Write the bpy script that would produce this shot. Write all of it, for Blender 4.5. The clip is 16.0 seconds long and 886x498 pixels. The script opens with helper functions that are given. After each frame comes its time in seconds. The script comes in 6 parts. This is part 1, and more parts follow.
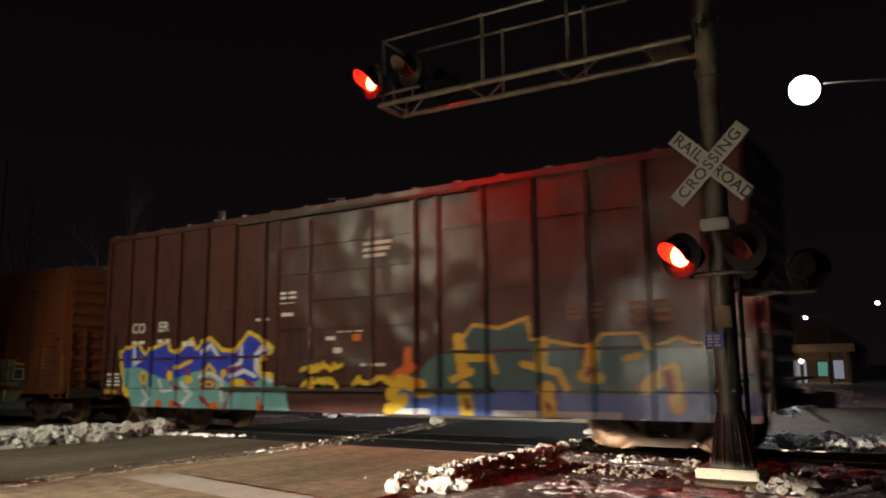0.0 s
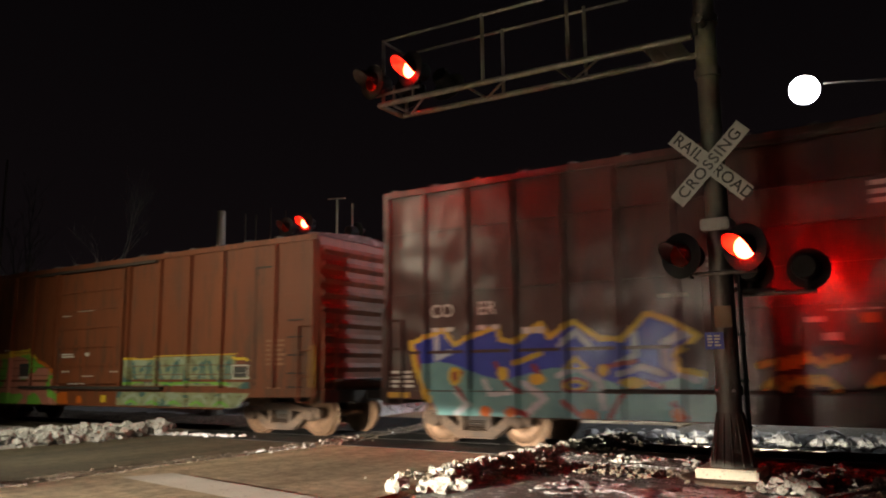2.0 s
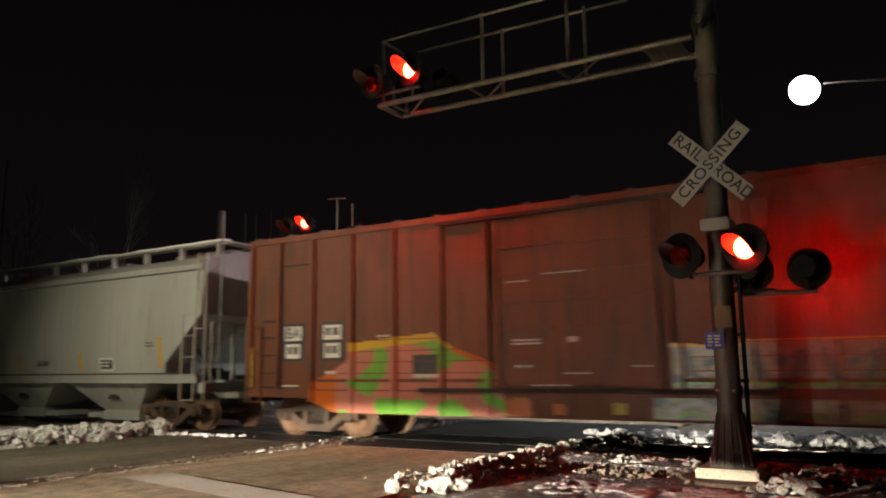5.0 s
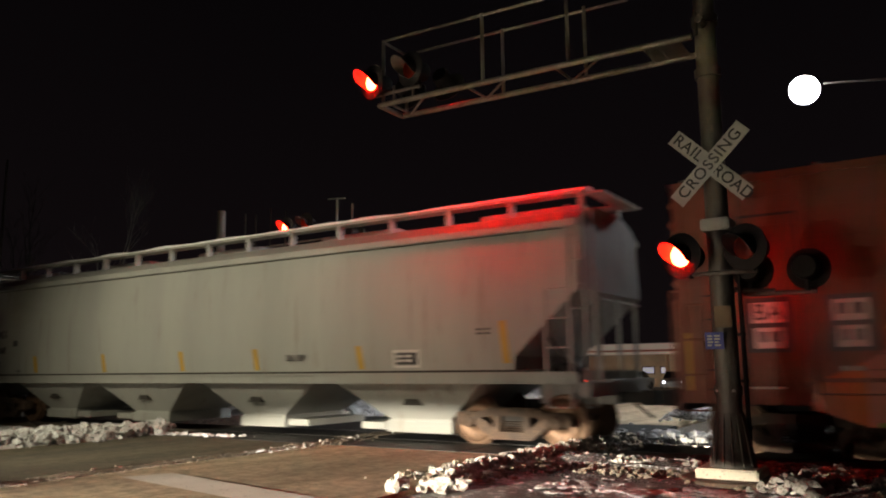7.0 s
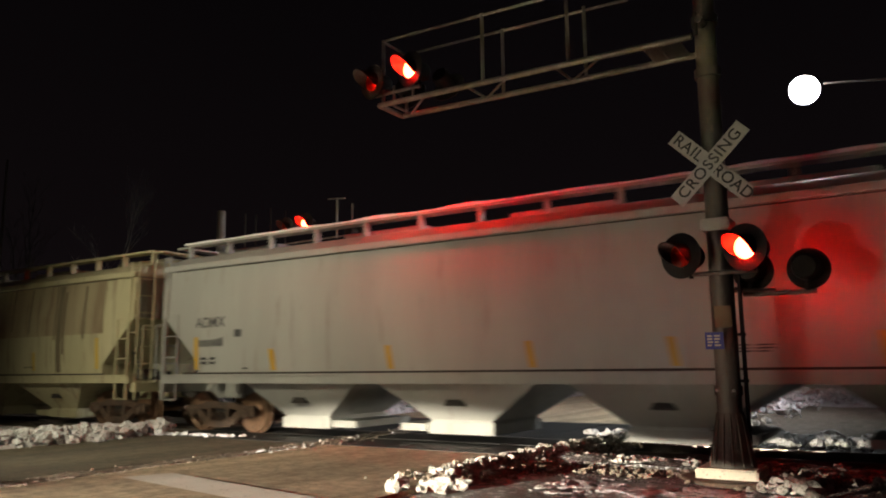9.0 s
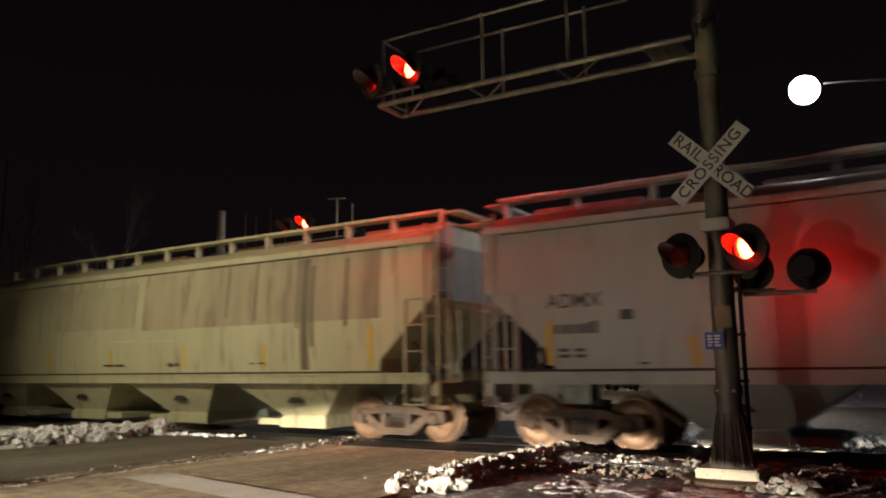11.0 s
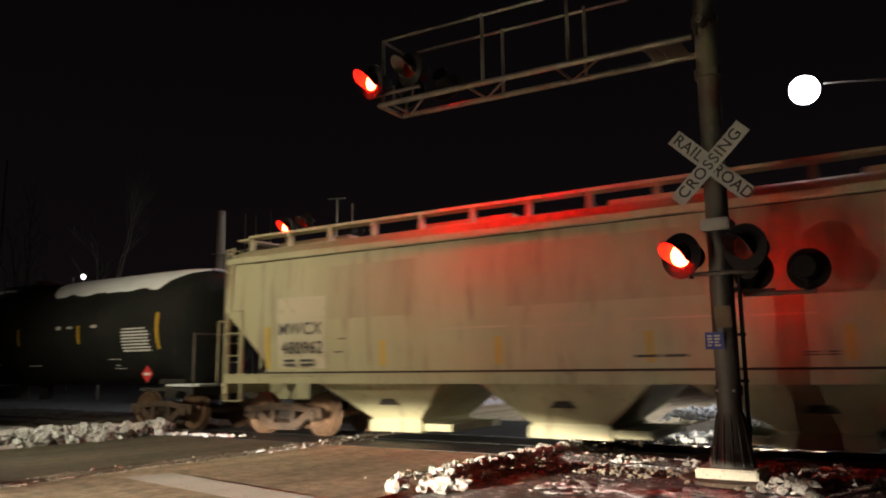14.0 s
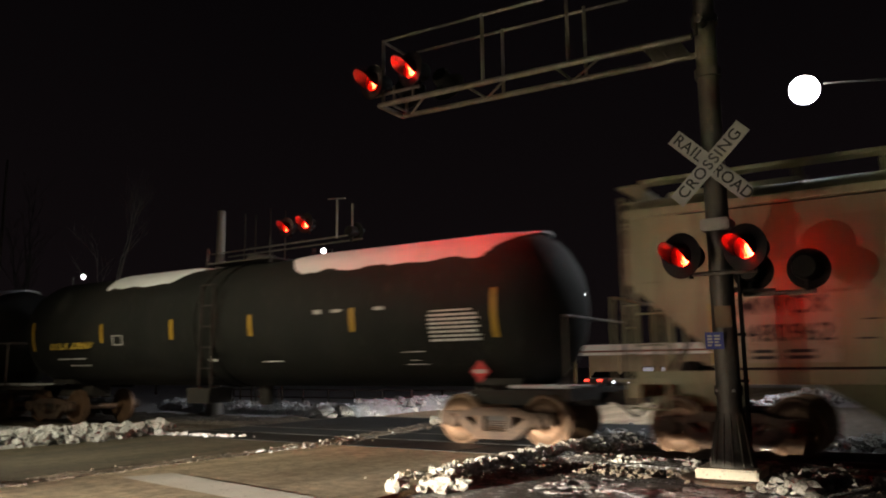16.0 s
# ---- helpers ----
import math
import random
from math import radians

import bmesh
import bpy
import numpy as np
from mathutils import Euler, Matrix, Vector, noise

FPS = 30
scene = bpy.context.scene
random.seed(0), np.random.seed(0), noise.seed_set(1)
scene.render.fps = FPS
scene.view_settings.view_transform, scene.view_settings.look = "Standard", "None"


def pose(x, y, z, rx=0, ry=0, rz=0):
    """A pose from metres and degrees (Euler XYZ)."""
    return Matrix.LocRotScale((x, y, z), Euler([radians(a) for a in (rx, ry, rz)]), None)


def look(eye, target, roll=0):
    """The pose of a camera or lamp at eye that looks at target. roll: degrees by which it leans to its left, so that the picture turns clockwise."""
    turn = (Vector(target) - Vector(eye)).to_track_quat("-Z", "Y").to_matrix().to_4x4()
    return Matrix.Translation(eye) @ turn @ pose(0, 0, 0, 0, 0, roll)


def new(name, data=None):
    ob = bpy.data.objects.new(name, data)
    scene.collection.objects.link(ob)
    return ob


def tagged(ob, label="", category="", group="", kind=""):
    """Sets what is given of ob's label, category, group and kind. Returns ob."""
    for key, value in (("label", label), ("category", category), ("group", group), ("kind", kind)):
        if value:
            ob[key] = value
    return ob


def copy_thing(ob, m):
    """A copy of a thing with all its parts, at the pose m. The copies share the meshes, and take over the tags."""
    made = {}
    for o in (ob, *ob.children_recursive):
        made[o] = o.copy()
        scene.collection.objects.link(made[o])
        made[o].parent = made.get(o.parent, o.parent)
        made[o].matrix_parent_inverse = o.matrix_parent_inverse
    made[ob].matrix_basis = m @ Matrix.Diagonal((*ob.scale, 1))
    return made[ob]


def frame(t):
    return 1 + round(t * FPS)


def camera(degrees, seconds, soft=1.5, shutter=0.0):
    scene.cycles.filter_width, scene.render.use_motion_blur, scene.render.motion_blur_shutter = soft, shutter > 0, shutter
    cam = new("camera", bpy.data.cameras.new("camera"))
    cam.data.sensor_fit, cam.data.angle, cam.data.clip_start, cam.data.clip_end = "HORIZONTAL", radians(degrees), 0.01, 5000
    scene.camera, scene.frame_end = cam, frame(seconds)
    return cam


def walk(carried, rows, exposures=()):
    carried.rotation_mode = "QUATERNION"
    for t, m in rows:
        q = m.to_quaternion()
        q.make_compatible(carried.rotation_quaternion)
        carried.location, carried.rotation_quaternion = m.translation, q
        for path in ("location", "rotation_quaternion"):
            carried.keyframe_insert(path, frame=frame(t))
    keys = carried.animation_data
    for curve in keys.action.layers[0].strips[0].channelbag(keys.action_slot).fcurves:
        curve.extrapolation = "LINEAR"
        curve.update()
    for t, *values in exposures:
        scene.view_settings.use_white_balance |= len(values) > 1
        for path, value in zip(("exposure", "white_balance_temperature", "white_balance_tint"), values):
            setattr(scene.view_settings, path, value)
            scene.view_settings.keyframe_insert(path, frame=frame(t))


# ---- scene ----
cam = camera(60.0, 16.0, soft=1.95, shutter=0.9)
EYE = Vector((0.0, -13.678, 1.425))
YAW, PITCH, ROLL = radians(122.606), radians(8.828), -0.623
AIM = EYE + Vector((math.cos(YAW) * math.cos(PITCH), math.sin(YAW) * math.cos(PITCH), math.sin(PITCH)))
walk(cam, [(0.0, look(EYE, AIM, ROLL)), (16.0, look(EYE, AIM, ROLL))])

# ---- night sky and lamps ----
world = bpy.data.worlds.new("night")
scene.world = world
world.use_nodes = True
wn = world.node_tree
bg = wn.nodes["Background"]
grad_c, grad_m, grad_r = wn.nodes.new("ShaderNodeTexCoord"), wn.nodes.new("ShaderNodeSeparateXYZ"), wn.nodes.new("ShaderNodeValToRGB")
wn.links.new(grad_c.outputs["Generated"], grad_m.inputs[0])
wn.links.new(grad_m.outputs["Z"], grad_r.inputs[0])
wn.links.new(grad_r.outputs[0], bg.inputs[0])
grad_r.color_ramp.elements[0].position, grad_r.color_ramp.elements[0].color = 0.0, (0.0075, 0.0052, 0.0058, 1)
grad_r.color_ramp.elements[1].position, grad_r.color_ramp.elements[1].color = 0.55, (0.0024, 0.0018, 0.0022, 1)
bg.inputs[1].default_value = 0.65


def lamp(name, kind, at, to, power, colour, size=0.3, cone=60, blend=0.6):
    data = bpy.data.lights.new(name, kind)
    data.energy, data.color = power, colour
    if kind == "SPOT":
        data.spot_size, data.spot_blend, data.shadow_soft_size = radians(cone), blend, size
    elif kind == "AREA":
        data.shape, data.size = "DISK", size
    else:
        data.shadow_soft_size = size
    ob = new(name, data)
    ob.matrix_world = look(at, to)
    return ob


WARM, WHITE = (1.0, 0.80, 0.50), (0.93, 0.97, 1.0)
# headlights of the queue at the stop line, the street lamp over the near kerb, the yard lamp across the track
# the low beams are dipped: one reaches the axles of the passing cars, the other stays at kerb height
lamp("headlight_left", "SPOT", (-9.1, -22.0, 0.75), (-4.0, -1.2, -25.87), 33000, (1.0, 0.90, 0.72), 0.02, 100, 0.02)
lamp("headlight_right", "SPOT", (-7.7, -22.0, 0.75), (-9.2, -1.2, -23.85), 52000, (1.0, 0.90, 0.72), 0.02, 100, 0.045)
lamp("street_light_near", "SPOT", (-14.9, -12.5, 6.8), (-14.2, -1.0, 0.5), 3500, (1.0, 0.92, 0.66), 0.3, 80, 1.0)
lamp("yard_light", "SPOT", (-2.62, 10.1, 8.75), (-15.0, 8.0, 0.0), 3600, WHITE, 0.25, 140, 0.9)
lamp("headlight_spill_left", "SPOT", (-9.1, -22.0, 0.75), (-8.0, 0.0, 1.4), 380, (1.0, 0.92, 0.8), 0.08, 70, 0.8)
lamp("headlight_spill_right", "SPOT", (-7.7, -22.0, 0.75), (-4.4, 0.0, 1.5), 700, (1.0, 0.92, 0.8), 0.08, 15, 1.0)


# ---- materials ----
def surface(name, base, second, rough=0.7, metal=0.0, grain=8.0, blotch=0.8, stretch=(1, 1, 1), bump=0.15, third=None, amount=0.5, coat=0.0, per_piece=0.0, wave=0.0, grit=0.0, sheen=0.5):
    """A procedural surface: two colours in a blotchy mix, fine grain, a third colour as dirt or wear, and relief."""
    m = bpy.data.materials.new(name)
    m.use_nodes = True
    n, l = m.node_tree.nodes, m.node_tree.links
    b = n["Principled BSDF"]
    tc, mp = n.new("ShaderNodeTexCoord"), n.new("ShaderNodeMapping")
    mp.inputs["Scale"].default_value = stretch
    l.new(tc.outputs["Object"], mp.inputs[0])
    big, fine = n.new("ShaderNodeTexNoise"), n.new("ShaderNodeTexNoise")
    for t, s, d in ((big, blotch, 5.0), (fine, grain, 6.0)):
        l.new(mp.outputs[0], t.inputs["Vector"])
        t.inputs["Scale"].default_value, t.inputs["Detail"].default_value = s, d
        t.inputs["Roughness"].default_value = 0.6
    ramp = n.new("ShaderNodeMapRange")
    ramp.inputs["From Min"].default_value, ramp.inputs["From Max"].default_value = 0.35, 0.65
    l.new(big.outputs["Fac"], ramp.inputs["Value"])
    mix = n.new("ShaderNodeMix")
    mix.data_type = "RGBA"
    mix.inputs["A"].default_value, mix.inputs["B"].default_value = (*base, 1), (*second, 1)
    l.new(ramp.outputs[0], mix.inputs["Factor"])
    out = mix.outputs["Result"]
    if third:
        r2 = n.new("ShaderNodeMapRange")
        r2.inputs["From Min"].default_value, r2.inputs["From Max"].default_value = 0.62 - 0.25 * amount, 0.72 - 0.2 * amount
        l.new(fine.outputs["Fac"], r2.inputs["Value"])
        mx = n.new("ShaderNodeMix")
        mx.data_type = "RGBA"
        mx.inputs["B"].default_value = (*third, 1)
        l.new(r2.outputs[0], mx.inputs["Factor"])
        l.new(out, mx.inputs["A"])
        out = mx.outputs["Result"]
    if grit:
        gn, hv, r4 = n.new("ShaderNodeTexNoise"), n.new("ShaderNodeHueSaturation"), n.new("ShaderNodeMapRange")
        gn.inputs["Scale"].default_value, gn.inputs["Detail"].default_value, gn.inputs["Roughness"].default_value = 4.0, 9.0, 0.85
        l.new(tc.outputs["Object"], gn.inputs["Vector"])
        r4.inputs["From Min"].default_value, r4.inputs["From Max"].default_value = 0.3, 0.7
        r4.inputs["To Min"].default_value, r4.inputs["To Max"].default_value = 1 - grit, 1 + grit
        l.new(gn.outputs["Fac"], r4.inputs["Value"])
        l.new(r4.outputs[0], hv.inputs["Value"])
        l.new(out, hv.inputs["Color"])
        out = hv.outputs[0]
    if per_piece:
        oi, hs = n.new("ShaderNodeObjectInfo"), n.new("ShaderNodeHueSaturation")
        r3 = n.new("ShaderNodeMapRange")
        r3.inputs["To Min"].default_value, r3.inputs["To Max"].default_value = 1 - per_piece, 1 + per_piece
        l.new(oi.outputs["Random"], r3.inputs["Value"])
        l.new(r3.outputs[0], hs.inputs["Value"])
        l.new(out, hs.inputs["Color"])
        out = hs.outputs[0]
    l.new(out, b.inputs["Base Color"])
    rr = n.new("ShaderNodeMapRange")
    rr.inputs["To Min"].default_value, rr.inputs["To Max"].default_value = max(0.02, rough - 0.12), min(1, rough + 0.12)
    l.new(fine.outputs["Fac"], rr.inputs["Value"])
    l.new(rr.outputs[0], b.inputs["Roughness"])
    b.inputs["Metallic"].default_value = metal
    b.inputs["Coat Weight"].default_value = coat
    b.inputs["Specular IOR Level"].default_value = sheen
    bp = n.new("ShaderNodeBump")
    bp.inputs["Strength"].default_value, bp.inputs["Distance"].default_value = bump, 0.02
    l.new(fine.outputs["Fac"], bp.inputs["Height"])
    l.new(bp.outputs[0], b.inputs["Normal"])
    if wave:
        soft = n.new("ShaderNodeTexNoise")
        soft.inputs["Scale"].default_value, soft.inputs["Detail"].default_value = 1.1, 1.0
        l.new(tc.outputs["Object"], soft.inputs["Vector"])
        wv = n.new("ShaderNodeBump")
        wv.inputs["Strength"].default_value, wv.inputs["Distance"].default_value = wave, 0.25
        l.new(soft.outputs["Fac"], wv.inputs["Height"])
        l.new(wv.outputs[0], bp.inputs["Normal"])
    return m


def glow(name, colour, strength):
    m = bpy.data.materials.new(name)
    m.use_nodes = True
    b = m.node_tree.nodes["Principled BSDF"]
    b.inputs["Base Color"].default_value = (*colour, 1)
    b.inputs["Emission Color"].default_value = (*colour, 1)
    b.inputs["Emission Strength"].default_value = strength
    return m


def tinted_lens(name, colour):
    """Moulded lens: partly clear, partly diffusing."""
    m = bpy.data.materials.new(name)
    m.use_nodes = True
    n, l = m.node_tree.nodes, m.node_tree.links
    n.remove(n["Principled BSDF"])
    clear, soft, gloss = n.new("ShaderNodeBsdfTransparent"), n.new("ShaderNodeBsdfTranslucent"), n.new("ShaderNodeBsdfGlossy")
    clear.inputs[0].default_value, soft.inputs[0].default_value = (*colour, 1), (*colour, 1)
    gloss.inputs["Roughness"].default_value = 0.12
    a, b = n.new("ShaderNodeMixShader"), n.new("ShaderNodeMixShader")
    a.inputs[0].default_value, b.inputs[0].default_value = 0.85, 0.04
    l.new(clear.outputs[0], a.inputs[1])
    l.new(soft.outputs[0], a.inputs[2])
    l.new(a.outputs[0], b.inputs[1])
    l.new(gloss.outputs[0], b.inputs[2])
    l.new(b.outputs[0], n["Material Output"].inputs["Surface"])
    return m


STREAK = (1.0, 1.0, 0.12)
ASPHALT = surface("worn_tan_concrete_road", (0.60, 0.49, 0.33), (0.33, 0.26, 0.165), 0.72, grain=24, blotch=1.5, stretch=(1, 0.09, 1), bump=0.5, third=(0.52, 0.43, 0.31), amount=0.22, grit=0.75)
ASPHALT_DARK = surface("dark_olive_lane", (0.125, 0.106, 0.068), (0.06, 0.05, 0.033), 0.72, grain=24, blotch=1.3, stretch=(1, 0.09, 1), bump=0.5, third=(0.18, 0.15, 0.1), amount=0.2, grit=0.7)
TAR_AND_SHADOW = surface("black_panel_and_shadow", (0.016, 0.016, 0.017), (0.026, 0.025, 0.024), 0.6, grain=70, blotch=0.9, bump=0.3)
ROADPAINT = surface("worn_white_road_paint", (0.82, 0.78, 0.70), (0.68, 0.64, 0.56), 0.7, grain=14, blotch=2, third=(0.3, 0.26, 0.2), amount=0.1, grit=0.15)
DIRT = surface("wet_dirt_and_gravel", (0.035, 0.03, 0.026), (0.07, 0.062, 0.054), 0.8, grain=26, blotch=0.9, bump=0.7, third=(0.55, 0.56, 0.58), amount=0.42)
SNOW = surface("packed_dirty_snow", (0.76, 0.77, 0.79), (0.54, 0.53, 0.53), 0.6, grain=22, blotch=2.2, bump=0.9, third=(0.24, 0.21, 0.185), amount=0.36, grit=0.25)
KERBSNOW = surface("gritty_kerb_snow", (0.46, 0.44, 0.41), (0.27, 0.245, 0.215), 0.65, grain=22, blotch=3.0, bump=0.9, third=(0.12, 0.10, 0.08), amount=0.42, grit=0.35)
SLUSH = surface("brown_slush", (0.25, 0.20, 0.15), (0.09, 0.07, 0.052), 0.55, grain=18, blotch=6.0, bump=0.8, third=(0.5, 0.46, 0.42), amount=0.22, grit=0.5)
ICE = surface("icy_trodden_pavement", (0.20, 0.195, 0.19), (0.09, 0.085, 0.08), 0.45, grain=11, blotch=1.6, bump=0.6, third=(0.66, 0.66, 0.67), amount=0.30, grit=0.4)
CLEAN_SNOW = surface("fresh_snow", (0.84, 0.85, 0.87), (0.76, 0.77, 0.78), 0.55, grain=14, blotch=1.5, bump=0.4)
STEEL = surface("galvanised_steel", (0.17, 0.152, 0.132), (0.105, 0.094, 0.083), 0.55, 0.35, grain=18, blotch=2.5, stretch=(1, 1, 0.3), bump=0.06, third=(0.17, 0.13, 0.1), amount=0.3)
BLACKPAINT = surface("black_enamel", (0.008, 0.008, 0.009), (0.013, 0.012, 0.012), 0.8, grain=30, blotch=3, bump=0.03, sheen=0.15)
HOODPAINT = surface("dull_black_hood", (0.022, 0.02, 0.019), (0.028, 0.025, 0.024), 0.85, grain=20, blotch=3, bump=0.04, sheen=0.15)
# Lining paler than the black hood, to imitate the lamp's glow inside it.
HOODIN = surface("paled_hood_lining", (0.12, 0.105, 0.10), (0.09, 0.08, 0.075), 0.7, grain=20, blotch=3, bump=0.04)
REDCAVITY = surface("red_stained_cavity", (0.03, 0.003, 0.003), (0.02, 0.002, 0.002), 0.5, 0.0, bump=0.02)
SIGNWHITE = surface("weathered_white_sheeting", (0.46, 0.44, 0.42), (0.36, 0.345, 0.33), 0.5, grain=14, blotch=4, bump=0.03)
SIGNBLACK = surface("sign_black", (0.012, 0.012, 0.012), (0.02, 0.02, 0.02), 0.5, bump=0.02)
SIGNBLUE = surface("blue_sheeting", (0.03, 0.05, 0.30), (0.04, 0.06, 0.36), 0.45, grain=12, blotch=4, bump=0.02)
CONCRETE = surface("pale_concrete", (0.62, 0.56, 0.44), (0.5, 0.45, 0.36), 0.8, grain=30, blotch=3, bump=0.25, third=(0.25, 0.21, 0.16), amount=0.2)
RUST = surface("rusty_cast_steel", (0.105, 0.063, 0.042), (0.06, 0.042, 0.032), 0.75, 0.25, grain=16, blotch=2.2, bump=0.25, third=(0.17, 0.11, 0.07), amount=0.3)
TREAD = surface("wheel_rust_and_tread", (0.24, 0.135, 0.08), (0.15, 0.09, 0.055), 0.5, 0.5, grain=24, blotch=3, bump=0.1, third=(0.07, 0.05, 0.04), amount=0.3)
RAILTOP = surface("worn_rail_steel", (0.3, 0.27, 0.25), (0.2, 0.16, 0.13), 0.35, 0.8, grain=30, blotch=3, bump=0.05)
UNDER = surface("underframe_grime", (0.022, 0.019, 0.017), (0.035, 0.028, 0.022), 0.8, grain=14, blotch=2, bump=0.2)
MAROON = surface("faded_maroon_paint", (0.064, 0.023, 0.019), (0.046, 0.019, 0.017), 0.34, grain=7, blotch=0.9, stretch=STREAK, bump=0.08, third=(0.028, 0.014, 0.013), amount=0.45, wave=0.45, sheen=0.4)
BROWN = surface("oxide_brown_paint", (0.17, 0.045, 0.013), (0.13, 0.036, 0.012), 0.6, grain=6, blotch=0.7, stretch=STREAK, bump=0.10, third=(0.085, 0.034, 0.018), amount=0.42, wave=0.15)
GREY = surface("light_grey_car_paint", (0.36, 0.36, 0.33), (0.28, 0.28, 0.26), 0.55, grain=5, blotch=0.5, stretch=STREAK, bump=0.08, third=(0.25, 0.235, 0.2), amount=0.12, wave=0.2)
BEIGE = surface("dirty_beige_car_paint", (0.46, 0.43, 0.27), (0.385, 0.355, 0.215), 0.6, grain=5, blotch=0.7, stretch=(1, 1, 0.1), bump=0.07, third=(0.30, 0.25, 0.165), amount=0.3)
TANKBLACK = surface("sooty_black_tank_paint", (0.0075, 0.0078, 0.0068), (0.012, 0.012, 0.0105), 0.8, grain=6, blotch=0.8, stretch=STREAK, bump=0.06, third=(0.02, 0.019, 0.016), amount=0.25, sheen=0.22)
YELLOW = surface("reflective_yellow_tape", (0.50, 0.30, 0.02), (0.38, 0.22, 0.02), 0.5, bump=0.03)
STENCIL = surface("stencil_white", (0.62, 0.61, 0.58), (0.5, 0.48, 0.45), 0.6, grain=20, blotch=4, bump=0.03)
MARKWHITE = surface("bright_mark_white", (0.78, 0.77, 0.72), (0.68, 0.66, 0.6), 0.55, grain=20, blotch=4, bump=0.03)
FADED = surface("rust_faded_stencil", (0.26, 0.13, 0.07), (0.2, 0.09, 0.045), 0.65, grain=20, blotch=4, bump=0.03)
STENCILBLACK = surface("stencil_black", (0.03, 0.03, 0.032), (0.05, 0.05, 0.05), 0.6, bump=0.03)
STENCILYELLOW = surface("stencil_yellow", (0.55, 0.38, 0.05), (0.45, 0.3, 0.04), 0.6, bump=0.03)
P_BLUE = surface("spray_blue", (0.022, 0.035, 0.30), (0.03, 0.05, 0.42), 0.32, grain=8, blotch=2, bump=0.05, wave=0.35)
P_TEAL = surface("spray_teal", (0.16, 0.34, 0.34), (0.10, 0.25, 0.28), 0.32, grain=8, blotch=1.5, bump=0.05, wave=0.35)
P_DEEP = surface("spray_slate_green", (0.035, 0.095, 0.10), (0.05, 0.12, 0.12), 0.32, grain=6, blotch=1.5, bump=0.05, wave=0.35)
P_YELLOW = surface("spray_yellow", (0.60, 0.42, 0.03), (0.5, 0.33, 0.03), 0.32, grain=8, blotch=2, bump=0.05, wave=0.35)
P_RED = surface("spray_dark_red", (0.26, 0.02, 0.02), (0.20, 0.02, 0.03), 0.32, grain=8, blotch=2, bump=0.05, wave=0.35)
P_WHITE = surface("spray_white", (0.55, 0.58, 0.62), (0.4, 0.44, 0.5), 0.32, grain=8, blotch=2, bump=0.05, wave=0.35)
P_ORANGE = surface("spray_orange", (0.55, 0.13, 0.015), (0.45, 0.1, 0.015), 0.32, grain=8, blotch=2, bump=0.05, wave=0.35)
P_PINK = surface("spray_dusty_pink", (0.50, 0.19, 0.14), (0.42, 0.16, 0.12), 0.32, grain=8, blotch=2, bump=0.05)
P_GREEN = surface("spray_leaf_green", (0.12, 0.36, 0.04), (0.18, 0.42, 0.06), 0.32, grain=8, blotch=2, bump=0.05)
P_MINT = surface("spray_pale_green", (0.25, 0.27, 0.15), (0.19, 0.22, 0.13), 0.32, grain=6, blotch=2.5, bump=0.05, third=(0.12, 0.11, 0.06), amount=0.4)
P_PALE = surface("spray_faded_grey_green", (0.30, 0.34, 0.26), (0.24, 0.28, 0.2), 0.32, grain=8, blotch=2, bump=0.05)
P_STEEL = surface("spray_mid_blue", (0.05, 0.10, 0.34), (0.07, 0.13, 0.40), 0.32, grain=8, blotch=2, bump=0.05, wave=0.35)
WOOD = surface("weathered_pole_wood", (0.10, 0.075, 0.05), (0.07, 0.055, 0.04), 0.85, grain=20, blotch=2, stretch=(1, 1, 0.1), bump=0.4)
BARK = surface("bare_branch_bark", (0.07, 0.055, 0.045), (0.05, 0.04, 0.033), 0.9, grain=20, blotch=2, bump=0.4)
# Paler copy of the bark, lamplight on the trunk put into its colour.
LIT_BARK = surface("lamplit_bark", (0.34, 0.30, 0.25), (0.24, 0.21, 0.17), 0.85, grain=20, blotch=2, bump=0.3)
STUCCO = surface("tan_station_wall", (0.42, 0.33, 0.24), (0.36, 0.28, 0.2), 0.85, grain=12, blotch=1, bump=0.15)
ROOFING = surface("dark_brown_roofing", (0.05, 0.035, 0.03), (0.07, 0.045, 0.035), 0.8, grain=10, blotch=1, bump=0.2)
FASCIA = surface("cream_fascia", (0.55, 0.45, 0.3), (0.48, 0.39, 0.26), 0.7, grain=12, blotch=1, bump=0.05)
FENCE = surface("dark_rusty_pipe", (0.035, 0.027, 0.022), (0.05, 0.035, 0.026), 0.7, grain=20, blotch=3, bump=0.1)
RED_HOT = glow("lit_red_reflector", (1.0, 0.017, 0.008), 2000.0)
RED_WARM = glow("dim_red_reflector", (1.0, 0.010, 0.006), 60.0)
RED_MID = glow("medium_red_reflector", (1.0, 0.010, 0.006), 260.0)
RED_BRIGHT = glow("strong_red_reflector", (1.0, 0.004, 0.002), 9000.0)
RED_LENS = tinted_lens("red_moulded_lens", (1.0, 0.22, 0.13))
YARD_GLOW = glow("yard_lamp_globe", (0.95, 0.98, 1.0), 60.0)
LAMP_GLOW = glow("distant_lamp_glow", (0.95, 0.97, 1.0), 14.0)
BLUE_GLOW = glow("distant_bluish_lamp_glow", (0.55, 0.55, 1.0), 9.0)
WARM_GLOW = glow("warm_porch_globe", (1.0, 0.72, 0.35), 10.0)
WINDOW_GLOW = glow("lit_shop_window", (0.75, 0.8, 1.0), 0.2)
TEAL_GLOW = glow("teal_sign_glow", (0.25, 0.75, 0.62), 0.22)
